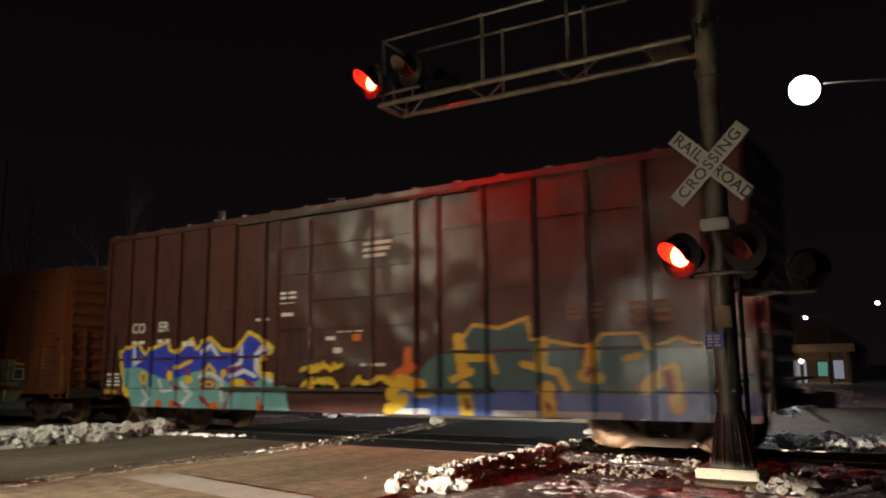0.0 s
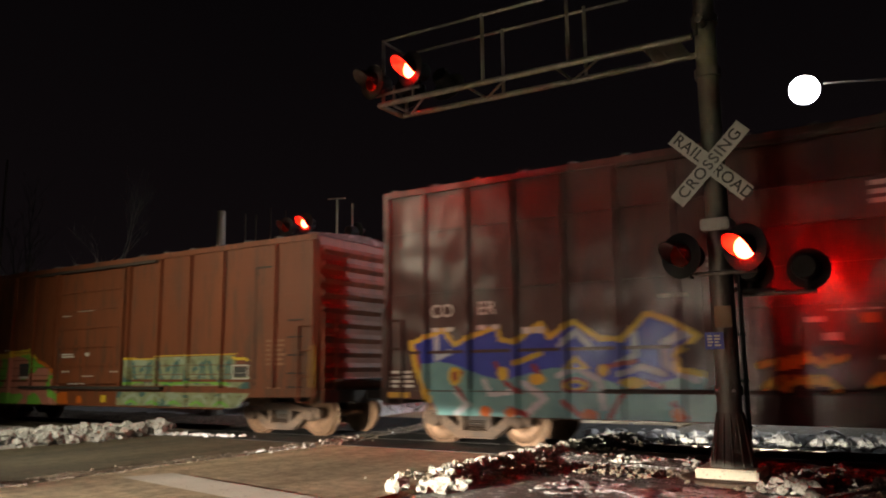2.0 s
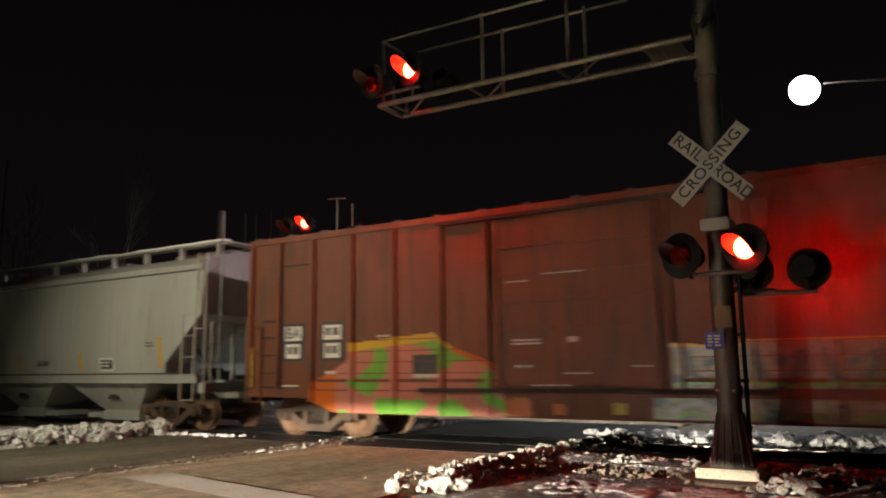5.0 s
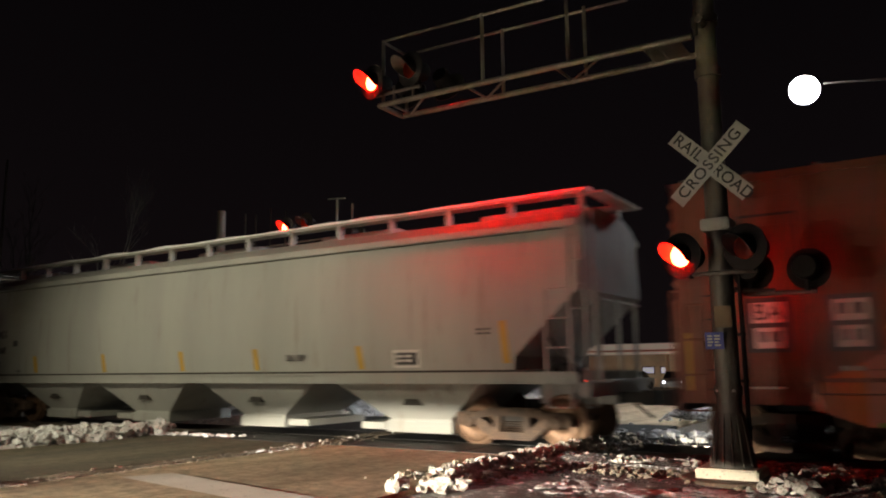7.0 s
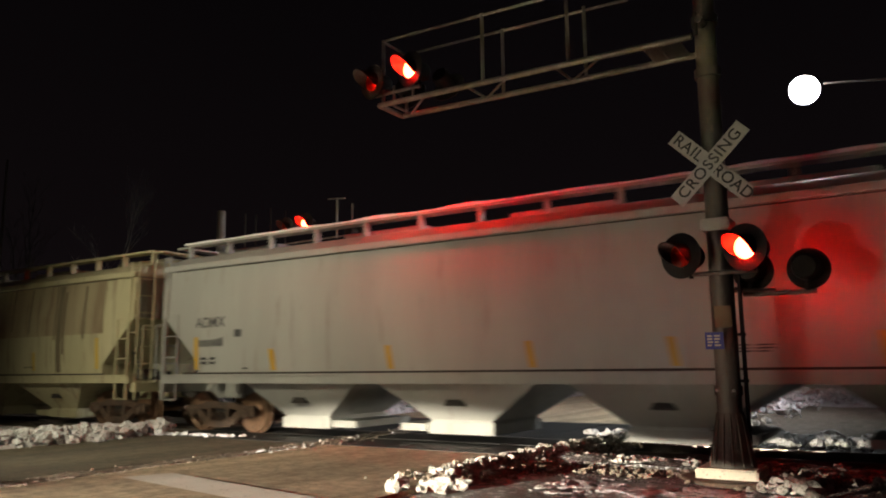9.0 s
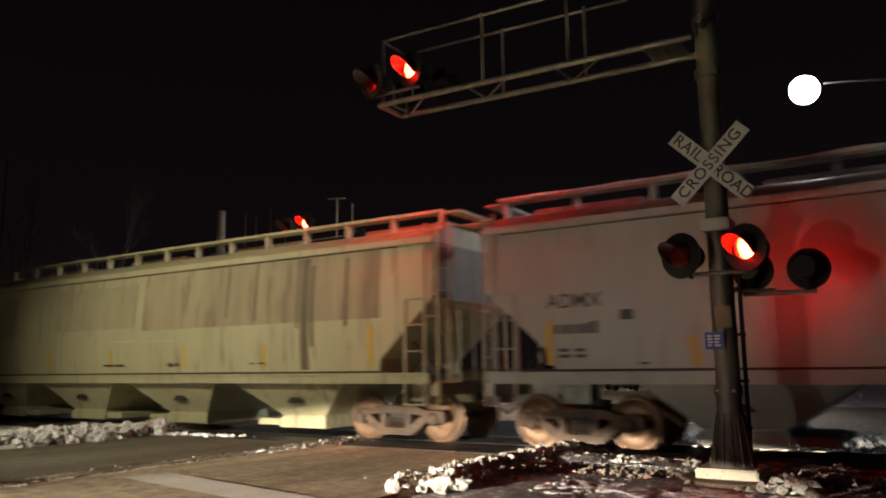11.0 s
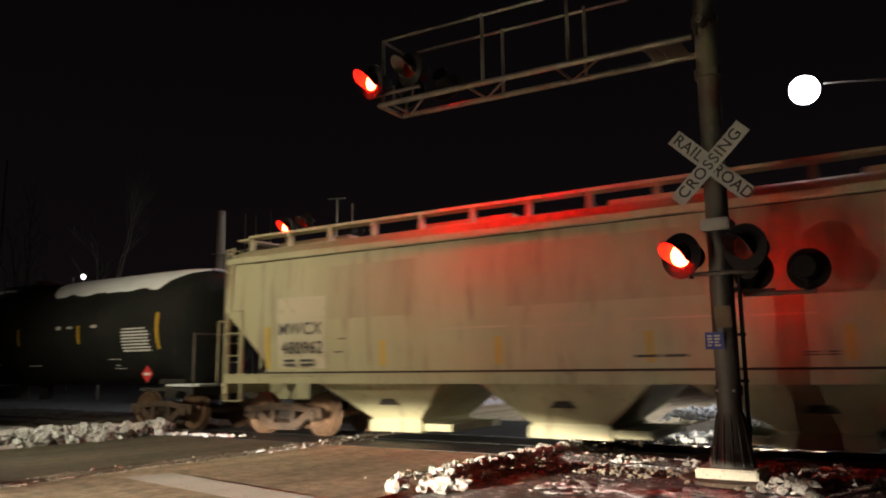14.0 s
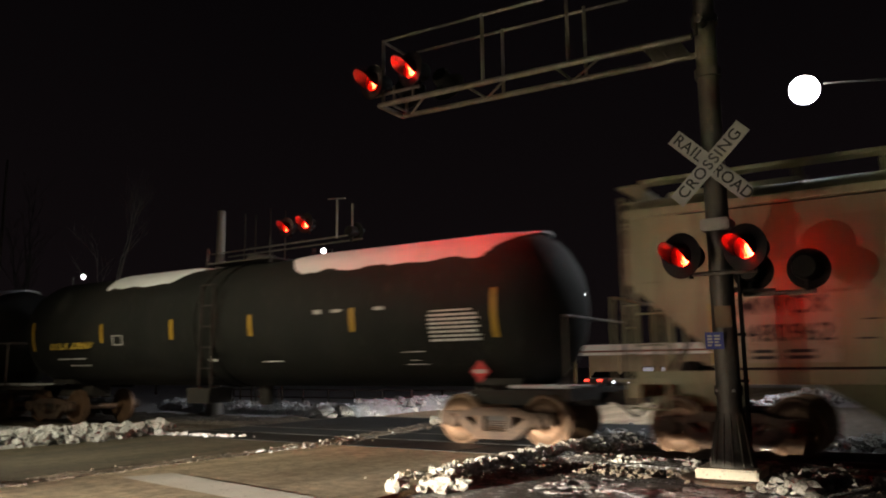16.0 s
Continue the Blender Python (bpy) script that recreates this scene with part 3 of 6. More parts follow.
def flasher(parent, x, y, z, turn, phase, tilt=0.0, hood=0.36, bulb=RED_HOT, paint=None, rim=0.305):
    """A round flashing light: dish with black background disc, hood, lens, and inside a half-glowing ball that turns in
    place of a switched bulb.
    """
    bm = bmesh.new()
    seg = 40
    rings = []
    for yy, r in ((0.35, 0.02), (0.35, 0.14), (0.30, 0.165), (0.012, 0.165), (0.012, rim), (0.0, rim), (0.0, 0.15), (0.30, 0.147), (0.325, 0.10), (0.325, 0.02)):
        rings.append([bm.verts.new((r * math.cos(6.2832 * i / seg), yy, r * math.sin(6.2832 * i / seg))) for i in range(seg)])
    for k, (p, q) in enumerate(zip(rings, rings[1:])):
        for i in range(seg):
            f = bm.faces.new((p[i], p[(i + 1) % seg], q[(i + 1) % seg], q[i]))
            f.material_index = 1 if k >= 6 else 0
    bm.faces.new(rings[0][::-1])
    bm.faces.new(rings[-1])
    tube(bm, (0, 0.2, -0.16), (0, 0.2, -0.30), 0.03)
    head = part("flasher", bm, (paint or BLACKPAINT, REDCAVITY), parent, "black round crossing flasher with background disc", True, at=pose(x, y, z, tilt, 0, turn))
    bm = bmesh.new()
    a0, n = radians(-35), 30
    span = radians(250)
    inner, outer = [], []
    for r, store in ((0.155, inner), (0.163, outer)):
        for i in range(n + 1):
            a = a0 + span * i / n
            reach = hood * (0.12 + 0.88 * math.sin(math.pi * i / n) ** 0.8)
            store.append((bm.verts.new((r * math.cos(a), 0.0, r * math.sin(a))), bm.verts.new((r * math.cos(a), -reach, r * math.sin(a)))))
    for i in range(n):
        bm.faces.new((inner[i][0], inner[i][1], inner[i + 1][1], inner[i + 1][0])).material_index = 1
        bm.faces.new((outer[i][0], outer[i + 1][0], outer[i + 1][1], outer[i][1]))
        bm.faces.new((inner[i][1], outer[i][1], outer[i + 1][1], inner[i + 1][1]))
    for e in (0, n):
        bm.faces.new((inner[e][0], outer[e][0], outer[e][1], inner[e][1]))
    part("hood", bm, (HOODPAINT, HOODIN), head, "black sheet-metal hood", True)
    bm = bmesh.new()
    spin(bm, [(0.004, 0.149), (-0.02, 0.143), (-0.038, 0.115), (-0.05, 0.07), (-0.055, 0.015)], "y", 32)
    bmesh.ops.delete(bm, geom=[f for f in bm.faces if f.calc_center_median().y > 0.003], context="FACES_ONLY")
    lens = part("lens", bm, RED_LENS, head, "red moulded lens", True)
    bm = bmesh.new()
    spin(bm, [(-0.143 * math.cos(a), 0.143 * math.sin(a)) for a in (0.08, 0.3, 0.55, 0.8, 1.05, 1.3, 1.5, 1.75, 2.0, 2.3, 2.6, 2.9, 3.06)], "y", 32)
    for f in bm.faces:
        f.material_index = 0 if f.calc_center_median().y < -0.035 else 1
    lit = part("reflector", bm, (bulb, BLACKPAINT), head, "half-glowing ball, turned to imitate a switched bulb")
    FLASHES.append((lit, phase))


def sheet(parent, name, w, h, material, at, label="", t=0.004):
    bm = bmesh.new()
    box(bm, -w / 2, w / 2, -t / 2, t / 2, -h / 2, h / 2)
    return part(name, bm, material, parent, label, bevel=0.001, at=at)


def crossing_signal():
    base = thing("crossing_signal", "tall galvanised crossing signal mast with cantilever walkway and red flashers", "crossing signal", at=pose(-2.36, -3.12, 0))
    bm = bmesh.new()
    box(bm, -0.40, 0.36, -0.36, 0.36, -0.02, 0.14)
    part("footing", bm, CONCRETE, base, "pale concrete footing block", bevel=0.02)
    bm = bmesh.new()
    spin(bm, [(-0.1, 0.66), (0.0, 0.66), (0.015, 0.62)], "z", 32)
    part("ground_ring", bm, RUST, base, "rusty round plate in the ground")
    bm = bmesh.new()
    spin(bm, [(0.14, 0.29), (0.16, 0.29), (0.2, 0.262), (0.5, 0.225), (0.78, 0.178), (0.82, 0.172)], "z", 16)
    part("flared_foot", bm, STEEL, base, "ribbed flared steel foot", True)
    bm = bmesh.new()
    tube(bm, (0.282, 0, 0.16), (0.226, 0, 0.5), 0.012, 6)
    tube(bm, (0.226, 0, 0.5), (0.176, 0, 0.8), 0.012, 6, 0.005)
    rib_me = finish("foot_rib", bm, STEEL)
    for k in range(14):
        rib = new("foot_rib", rib_me)
        rib.parent, rib.matrix_basis = base, pose(0, 0, 0, 0, 0, 360 / 14 * k)
    bm = bmesh.new()
    spin(bm, [(0.78, 0.155), (3.0, 0.150), (5.4, 0.142), (7.6, 0.138), (7.62, 0.1)], "z", 32)
    part("mast", bm, STEEL, base, "weathered galvanised tube", True)
    for z in (1.1, 3.28, 5.42, 6.2):
        bm = bmesh.new()
        spin(bm, [(z - 0.06, 0.15), (z - 0.06, 0.175), (z + 0.06, 0.175), (z + 0.06, 0.15)], "z", 28)
        part("collar", bm, STEEL, base)
    # White paint on the bolt heads imitates their reflected glint.
    for x in (-0.11, 0.1):
        bm = bmesh.new()
        spin(bm, [(-0.165, 0.02), (-0.172, 0.02), (-0.176, 0.012)], "y", 14, (x, 0, 1.1))
        part("bolt", bm, STENCIL, base, "bolt head painted white for its glint")
    bm = bmesh.new()
    box(bm, 0.19, 0.23, 0.02, 0.10, 0.05, 2.6)
    for z in (0.6, 1.2, 1.8, 2.4):
        box(bm, 0.14, 0.24, 0.0, 0.12, z, z + 0.04)
    part("conduit", bm, BLACKPAINT, base, "black cable conduit strapped to the mast")
    # cantilever walkway
    for y, name in ((-0.33, "chord"), (0.37, "chord")):
        bm = bmesh.new()
        tube(bm, (-0.1, y, 5.88), (-5.47, y, 5.96), 0.045, 10)
        part(name, bm, STEEL, base)
        bm = bmesh.new()
        tube(bm, (-1.2, y, 7.02), (-5.4, y, 7.12), 0.022, 8)
        part("handrail", bm, STEEL, base)
        for x in (-5.38, -3.39, -1.92):
            bm = bmesh.new()
            tube(bm, (x, y, 5.92), (x, y, 7.1), 0.03, 8)
            part("rail_post", bm, STEEL, base)
    bm = bmesh.new()
    tube(bm, (-5.4, -0.33, 7.12), (-5.4, 0.37, 7.12), 0.022, 8)
    part("end_rail", bm, STEEL, base)
    bm = bmesh.new()
    tube(bm, (-5.47, -0.33, 5.96), (-5.47, 0.37, 5.96), 0.045, 8)
    part("end_chord", bm, STEEL, base)
    for i in range(7):
        x = -0.6 - i * 0.78
        bm = bmesh.new()
        tube(bm, (x, -0.33, 5.89 - x * 0.015), (x - 0.78 * (i % 2), 0.37, 5.89 - x * 0.015), 0.02, 6)
        part("cross_brace", bm, STEEL, base)
    bm = bmesh.new()
    for i in range(26):
        x = -0.3 - i * 0.02
        box(bm, x, x + 0.006, -0.28, 0.32, 5.875, 5.90)
    for k in range(14):
        box(bm, -0.82, -0.3, -0.28 + k * 0.045, -0.275 + k * 0.045, 5.88, 5.895)
    part("grating", bm, STEEL, base, "open steel walkway grating")
    bm = bmesh.new()
    for y in (-0.33, 0.37):
        tube(bm, (-0.05, y, 5.88), (-0.05, y, 6.2), 0.03, 8)
    tube(bm, (0, -0.36, 6.1), (0, 0.4, 6.1), 0.06, 8)
    part("bracket", bm, STEEL, base)
    bm = bmesh.new()
    for x in (-5.15, -4.75):
        tube(bm, (x, -0.33, 5.97), (x, -0.33, 6.25), 0.025, 8)
    tube(bm, (-5.6, -0.33, 6.14), (-4.6, -0.33, 6.14), 0.03, 8)
    part("lamp_arm", bm, STEEL, base)
    # crossbuck
    for ang, words in ((45, "CROSSING"), (-45, "RAIL ROAD")):
        y = -0.24 if ang > 0 else -0.215
        blade = sheet(base, "crossbuck_blade", 1.30, 0.225, SIGNWHITE, pose(0.0, y, 4.08, 0, -ang, 0), "weathered white crossbuck blade", 0.005)
        if ang > 0:
            lettering("letters", words, 0.215, blade, SIGNBLACK, pose(0, -0.006, -0.0, 90, 0, 0), spacing=1.12)
        else:
            lettering("letters", "RAIL", 0.215, blade, SIGNBLACK, pose(-0.38, -0.006, 0, 90, 0, 0), spacing=1.1)
            lettering("letters", "ROAD", 0.215, blade, SIGNBLACK, pose(0.39, -0.006, 0, 90, 0, 0), spacing=1.05)
    bm = bmesh.new()
    box(bm, -0.04, 0.04, -0.21, -0.1, 3.95, 4.2)
    part("bracket", bm, STEEL, base)
    # flashers on the mast, both ways
    bm = bmesh.new()
    tube(bm, (-0.5, -0.2, 2.62), (0.5, -0.2, 2.62), 0.03, 10)
    tube(bm, (0, 0, 2.62), (0, -0.2, 2.62), 0.04, 10)
    part("crossarm", bm, STEEL, base)
    bm = bmesh.new()
    tube(bm, (0.2, 0.35, 2.36), (1.1, 0.35, 2.36), 0.03, 10)
    tube(bm, (0, 0, 2.4), (0.6, 0.35, 2.4), 0.03, 10)
    part("crossarm", bm, STEEL, base)
    bm = bmesh.new()
    box(bm, -0.19, 0.19, -0.2, 0.2, 3.2, 3.36)
    part("junction_box", bm, SIGNWHITE, base, "pale junction box round the mast", bevel=0.02)
    flasher(base, -0.41, -0.40, 2.86, -20, "L", 2)
    flasher(base, 0.40, -0.40, 2.90, -20, "R", 2)
    flasher(base, 0.33, 0.40, 2.68, 178, "L", 0, 0.02, RED_WARM, FLASHERPAINT, 0.27)
    flasher(base, 1.02, 0.40, 2.66, 178, "R", 0, 0.02, RED_MID, FLASHERPAINT, 0.27)
    flasher(base, -5.50, -0.50, 6.34, -14, "L", 3)
    flasher(base, -4.70, -0.50, 6.40, -14, "R", 3)
    flasher(base, -5.35, 0.50, 6.36, 180, "R", 24, 0.03, RED_BRIGHT)
    flasher(base, -4.55, 0.50, 6.36, 180, "L", 24, 0.03, RED_BRIGHT)
    plate = sheet(base, "blue_plate", 0.24, 0.22, SIGNBLUE, pose(-0.09, -0.20, 1.74, 0, 0, -3), "small blue notice plate")
    bm = bmesh.new()
    bars(bm, -0.09, 0.09, -0.08, 0.08, -0.003, 4, 2, 3)
    part("notice_lines", bm, STENCIL, plate)
    sheet(base, "tan_plate", 0.22, 0.28, surface("faded_tan_plate", (0.22, 0.14, 0.07), (0.17, 0.1, 0.05), 0.6), pose(0.03, -0.175, 2.05), "faded tan notice plate")
    return base


SIGNAL = crossing_signal()


def far_signal():
    base = thing("far_crossing_signal", "distant galvanised crossing signal with cantilever and red flashers", "crossing signal", at=pose(-19.85, 3.6, 0))
    bm = bmesh.new()
    spin(bm, [(-0.1, 0.3), (0.1, 0.3), (0.8, 0.17), (6.7, 0.14), (6.72, 0.05)], "z", 16)
    part("mast", bm, STEEL, base, smooth=True)
    for y in (-0.35, 0.35):
        bm = bmesh.new()
        tube(bm, (0, y, 5.2), (5.75, y, 5.25), 0.025, 8)
        part("chord", bm, STEEL, base)
        bm = bmesh.new()
        tube(bm, (5.35, y, 5.2), (5.35, y, 6.35), 0.03, 8)
        part("rail_post", bm, STEEL, base)
    bm = bmesh.new()
    tube(bm, (5.0, -0.35, 6.42), (5.65, -0.35, 6.36), 0.02, 6)
    part("handrail", bm, STEEL, base)
    flasher(base, 3.45, -0.5, 5.72, 0, "L")
    flasher(base, 4.23, -0.5, 5.76, 0, "R")
    flasher(base, 5.35, 0.5, 5.5, 180, "R")
    return base


far_signal()


# ---- rolling stock ----
WHEELS = []


def truck(car, x):
    """A three-piece freight truck: bolster, two cast side frames, springs, two wheelsets."""
    bm = bmesh.new()
    box(bm, -0.2, 0.2, -1.0, 1.0, 0.36, 0.66)
    tube(bm, (0, 0, 0.66), (0, 0, 0.82), 0.2, 16)
    box(bm, -0.1, 0.1, -0.5, 0.5, 0.2, 0.36)
    body = part("truck", bm, UNDER, car, "rust-brown cast steel freight truck", bevel=0.01, at=pose(x, 0, 0))
    for side in (-1, 1):
        y0, y1 = side * 0.93, side * 1.09
        bm = bmesh.new()
        top = [(-1.16, 0.56), (-1.12, 0.62), (-0.72, 0.62), (-0.45, 0.70), (0.45, 0.70), (0.72, 0.62), (1.12, 0.62), (1.16, 0.56), (1.16, 0.40), (1.06, 0.36), (1.02, 0.50), (0.76, 0.50), (0.60, 0.52), (0.40, 0.55), (-0.40, 0.55), (-0.60, 0.52), (-0.76, 0.50), (-1.02, 0.50), (-1.06, 0.36), (-1.16, 0.40)]
        prism(bm, top, y0, y1)
        prism(bm, [(-0.76, 0.505), (-0.62, 0.515), (-0.28, 0.27), (0.28, 0.27), (0.62, 0.515), (0.76, 0.505), (0.74, 0.38), (0.40, 0.13), (-0.40, 0.13), (-0.74, 0.38)], y0, y1)
        for c in (-0.30, 0.30):
            prism(bm, [(c - 0.06, 0.26), (c + 0.06, 0.26), (c + 0.07, 0.56), (c - 0.07, 0.56)], y0, y1)
        part("side_frame", bm, RUST, body, bevel=0.012)
        bm = bmesh.new()
        for i in range(3):
            cx = -0.15 + 0.15 * i
            for k in range(5):
                z = 0.275 + k * 0.04
                spin(bm, [(z, 0.05), (z + 0.012, 0.068), (z + 0.024, 0.05)], "z", 10, (cx, side * 1.02, 0))
        tagged(part("spring_nest", bm, RUST, body), kind="stuff")
        for ax in (-0.89, 0.89):
            bm = bmesh.new()
            spin(bm, [(side * 0.9, 0.13), (side * 1.10, 0.13), (side * 1.13, 0.10), (side * 1.15, 0.05)], "y", 14, (ax, 0, 0.457))
            part("bearing_cap", bm, RUST, body)
    for ax in (-0.89, 0.89):
        bm = bmesh.new()
        tube(bm, (0, -0.9, 0), (0, 0.9, 0), 0.075, 12)
        for side in (-1, 1):
            pr = [(0.665, 0.10), (0.665, 0.485), (0.69, 0.485), (0.70, 0.457), (0.80, 0.452), (0.805, 0.41), (0.775, 0.38), (0.745, 0.22), (0.79, 0.12), (0.82, 0.10)]
            spin(bm, [(side * a, r) for a, r in pr], "y", 32)
            for k in range(3):
                a = 2.094 * k
                spin(bm, [(side * 0.82, 0.012), (side * 0.835, 0.012)], "y", 6, (0.07 * math.cos(a), 0, 0.07 * math.sin(a)))
        ws = part("wheelset", bm, TREAD, body, "rusty wheelset with bright worn treads", True, at=pose(ax, 0, 0.457))
        WHEELS.append((ws, ax))
    return body


def coupler(car, x, direction):
    bm = bmesh.new()
    box(bm, min(x, x + direction * 0.55), max(x, x + direction * 0.55), -0.09, 0.09, 0.78, 0.96)
    box(bm, min(x + direction * 0.5, x + direction * 0.78), max(x + direction * 0.5, x + direction * 0.78), -0.14, 0.14, 0.74, 1.0)
    tube(bm, (x + direction * 0.1, 0.3, 0.85), (x + direction * 0.6, 0.25, 0.5), 0.025, 6)
    part("coupler", bm, UNDER, car, bevel=0.02)


def ladder(car, x, y, z0, z1, w, face="y", material=UNDER):
    bm = bmesh.new()
    n = max(2, int((z1 - z0) / 0.42))
    if face == "y":
        for k in (x, x + w):
            box(bm, k - 0.02, k + 0.02, y - 0.05, y + 0.01, z0, z1)
        for i in range(n + 1):
            z = z0 + (z1 - z0) * i / n
            tube(bm, (x, y - 0.04, z), (x + w, y - 0.04, z), 0.014, 6)
    else:
        for k in (y, y + w):
            box(bm, x - 0.02, x + 0.02, k - 0.015, k + 0.015, z0, z1)
        for i in range(n + 1):
            z = z0 + (z1 - z0) * i / n
            tube(bm, (x, y, z), (x, y + w, z), 0.014, 6)
    part("ladder", bm, material, car)


def tape(car, x, y, z0, z1, w=0.09, lean=0.0):
    bm = bmesh.new()
    prism(bm, [(x - w / 2 - lean, z0), (x + w / 2 - lean, z0), (x + w / 2 + lean, z1), (x - w / 2 + lean, z1)], y - 0.004, y)
    part("reflective_stripe", bm, YELLOW, car, "yellow reflective stripe")


def boxcar(name, label, at, half, zs, ze, ribs, door, rails, paint, end_ribs, trucks, sill_cut):
    car = thing(name, label, "boxcar", "train cars", at)
    W = 1.58
    bm = bmesh.new()
    box(bm, -half, half, -W, W, 0.98, ze)
    body = part("body", bm, paint, car, bevel=0.015)
    for side in (-1, 1):
        bm = bmesh.new()
        y0, y1 = (-W - 0.03, -W + 0.02) if side < 0 else (W - 0.02, W + 0.03)
        c = sill_cut
        prism(bm, [(-half, 1.02), (half, 1.02), (half, 0.86), (c + 0.9, 0.84), (c, zs), (-c, zs), (-c - 0.9, 0.84), (-half, 0.86)], y0, y1)
        part("side_sill", bm, paint, car)
    rib_me = None
    for x in ribs:
        for side in (-1, 1):
            if rib_me is None:
                bm = bmesh.new()
                prism(bm, [(-0.05, 0.0), (0.05, 0.0), (0.05, ze - 1.14), (-0.05, ze - 1.14)], -0.085, 0.0)
                rib_me = finish("rib", bm, paint, bevel=0.012)
            r = new("rib", rib_me)
            r.parent = car
            r.matrix_basis = pose(x, side * W, 1.04, 0, 0, 0 if side < 0 else 180)
    for z in rails:
        for x0, x1 in ((-half, door[0]), (door[1], half)):
            for side in (-1, 1):
                bm = bmesh.new()
                box(bm, x0, x1, *sorted((side * (W - 0.01), side * (W + 0.018))), z - 0.03, z + 0.03)
                part("panel_seam", bm, paint, car)
    bm = bmesh.new()
    for side in (-1, 1):
        box(bm, -half, half, *sorted((side * (W - 0.06), side * (W + 0.05))), ze - 0.09, ze + 0.03)
    part("eave_rail", bm, paint, car)
    bm = bmesh.new()
    ring = [(-W - 0.04, ze + 0.02), (0, ze + 0.16), (W + 0.04, ze + 0.02), (W, ze - 0.02), (-W, ze - 0.02)]
    loft(bm, [[(x, y, z) for y, z in ring] for x in (-half - 0.03, half + 0.03)])
    for i in range(int(half * 2 / 0.95) + 1):
        x = -half + 0.2 + i * 0.95
        if x < half:
            loft(bm, [[(xx, -W - 0.05, ze + 0.03), (xx, 0, ze + 0.17), (xx, W + 0.05, ze + 0.03), (xx, W + 0.05, ze + 0.07), (xx, 0, ze + 0.215), (xx, -W - 0.05, ze + 0.07)] for xx in (x, x + 0.09)])
    part("roof", bm, surface("dull_roof_" + name, (0.05, 0.04, 0.035), (0.09, 0.07, 0.06), 0.7, third=(0.5, 0.5, 0.5), amount=0.12), car)
    # doors
    for side in (-1, 1):
        bm = bmesh.new()
        d0, d1 = door
        ys = sorted((side * (W + 0.005), side * (W + 0.06)))
        box(bm, d0 + 0.04, d1 - 0.04, ys[0], ys[1], 1.12, ze - 0.22)
        dr = part("door", bm, paint, car, "sliding plug door with ribs", bevel=0.01)
        for k in range(1, 6):
            bm = bmesh.new()
            z = 1.12 + (ze - 1.34) * k / 6
            box(bm, d0 + 0.12, d1 - 0.12, *sorted((side * (W + 0.05), side * (W + 0.095))), z - 0.035, z + 0.035)
            part("door_rib", bm, paint, dr, bevel=0.008)
        for x in (d0 + 0.02, d1 - 0.12):
            bm = bmesh.new()
            box(bm, x, x + 0.1, *sorted((side * (W + 0.05), side * (W + 0.10))), 1.07, ze - 0.18)
            part("door_stile", bm, paint, dr, bevel=0.008)
        for x in (d0 + (d1 - d0) * 0.28, d0 + (d1 - d0) * 0.72) if paint is MAROON else ():
            bm = bmesh.new()
            tube(bm, (x, side * (W + 0.12), 1.1), (x, side * (W + 0.12), ze - 0.3), 0.022, 8)
            part("lock_rod", bm, paint, dr)
        bm = bmesh.new()
        box(bm, d0 - 1.6, d1 + 1.6, *sorted((side * (W + 0.03), side * (W + 0.13))), 0.99, 1.06)
        part("door_track", bm, UNDER, car)
        bm = bmesh.new()
        box(bm, d0 - 1.2, d1 + 1.2, *sorted((side * (W + 0.03), side * (W + 0.11))), ze - 0.17, ze - 0.10)
        part("upper_door_track", bm, UNDER, car)
    # ends
    for e in (-1, 1):
        for k in range(end_ribs):
            z = 1.15 + (ze - 1.45) * k / (end_ribs - 1)
            bm = bmesh.new()
            n = [(e * half, z - 0.10), (e * (half + 0.055), z - 0.035), (e * (half + 0.075), z), (e * (half + 0.055), z + 0.035), (e * half, z + 0.10)]
            prism(bm, n, -W + 0.1, W - 0.1)
            part("end_corrugation", bm, paint, car, smooth=True)
        coupler(car, e * half, e)
        ladder(car, e * half - (0.55 if e > 0 else 0.05) + 0.05, -W - 0.02, 0.75, 2.35, 0.42, material=paint)
        ladder(car, e * (half + 0.10), -W + 0.06, 0.75, 2.6, 0.42, "x", paint)
        bm = bmesh.new()
        box(bm, *sorted((e * (half + 0.05), e * (half + 0.35))), -1.2, 1.2, 1.18, 1.22)
        box(bm, *sorted((e * (half - 0.02), e * (half + 0.12))), -1.5, 1.5, 0.74, 1.0)
        part("end_platform", bm, UNDER, car)
    bm = bmesh.new()
    box(bm, -half + 0.1, half - 0.1, -0.25, 0.25, 0.68, 0.98)
    for i in range(9):
        x = -half + 1 + i * (2 * half - 2) / 8
        box(bm, x - 0.08, x + 0.08, -1.4, 1.4, 0.82, 0.98)
    box(bm, -1.6, -0.4, 0.4, 1.1, 0.5, 0.9)
    part("underframe", bm, UNDER, car)
    for x in trucks:
        truck(car, x)
    return car


def rib_depth(ribs, W=1.58):
    def depth(x, z):
        near = min(abs(x - r) for r in ribs)
        return -W - 0.087 if near < 0.055 else (-W - 0.035 if z < 1.02 else -W)
    return depth


def hopper_depth(z):
    """Half width of the hopper's bowed side at height z."""
    return 1.50 + 0.085 * math.sin(math.pi * min(1, max(0, (z - 1.3) / 2.5)) ** 0.9)


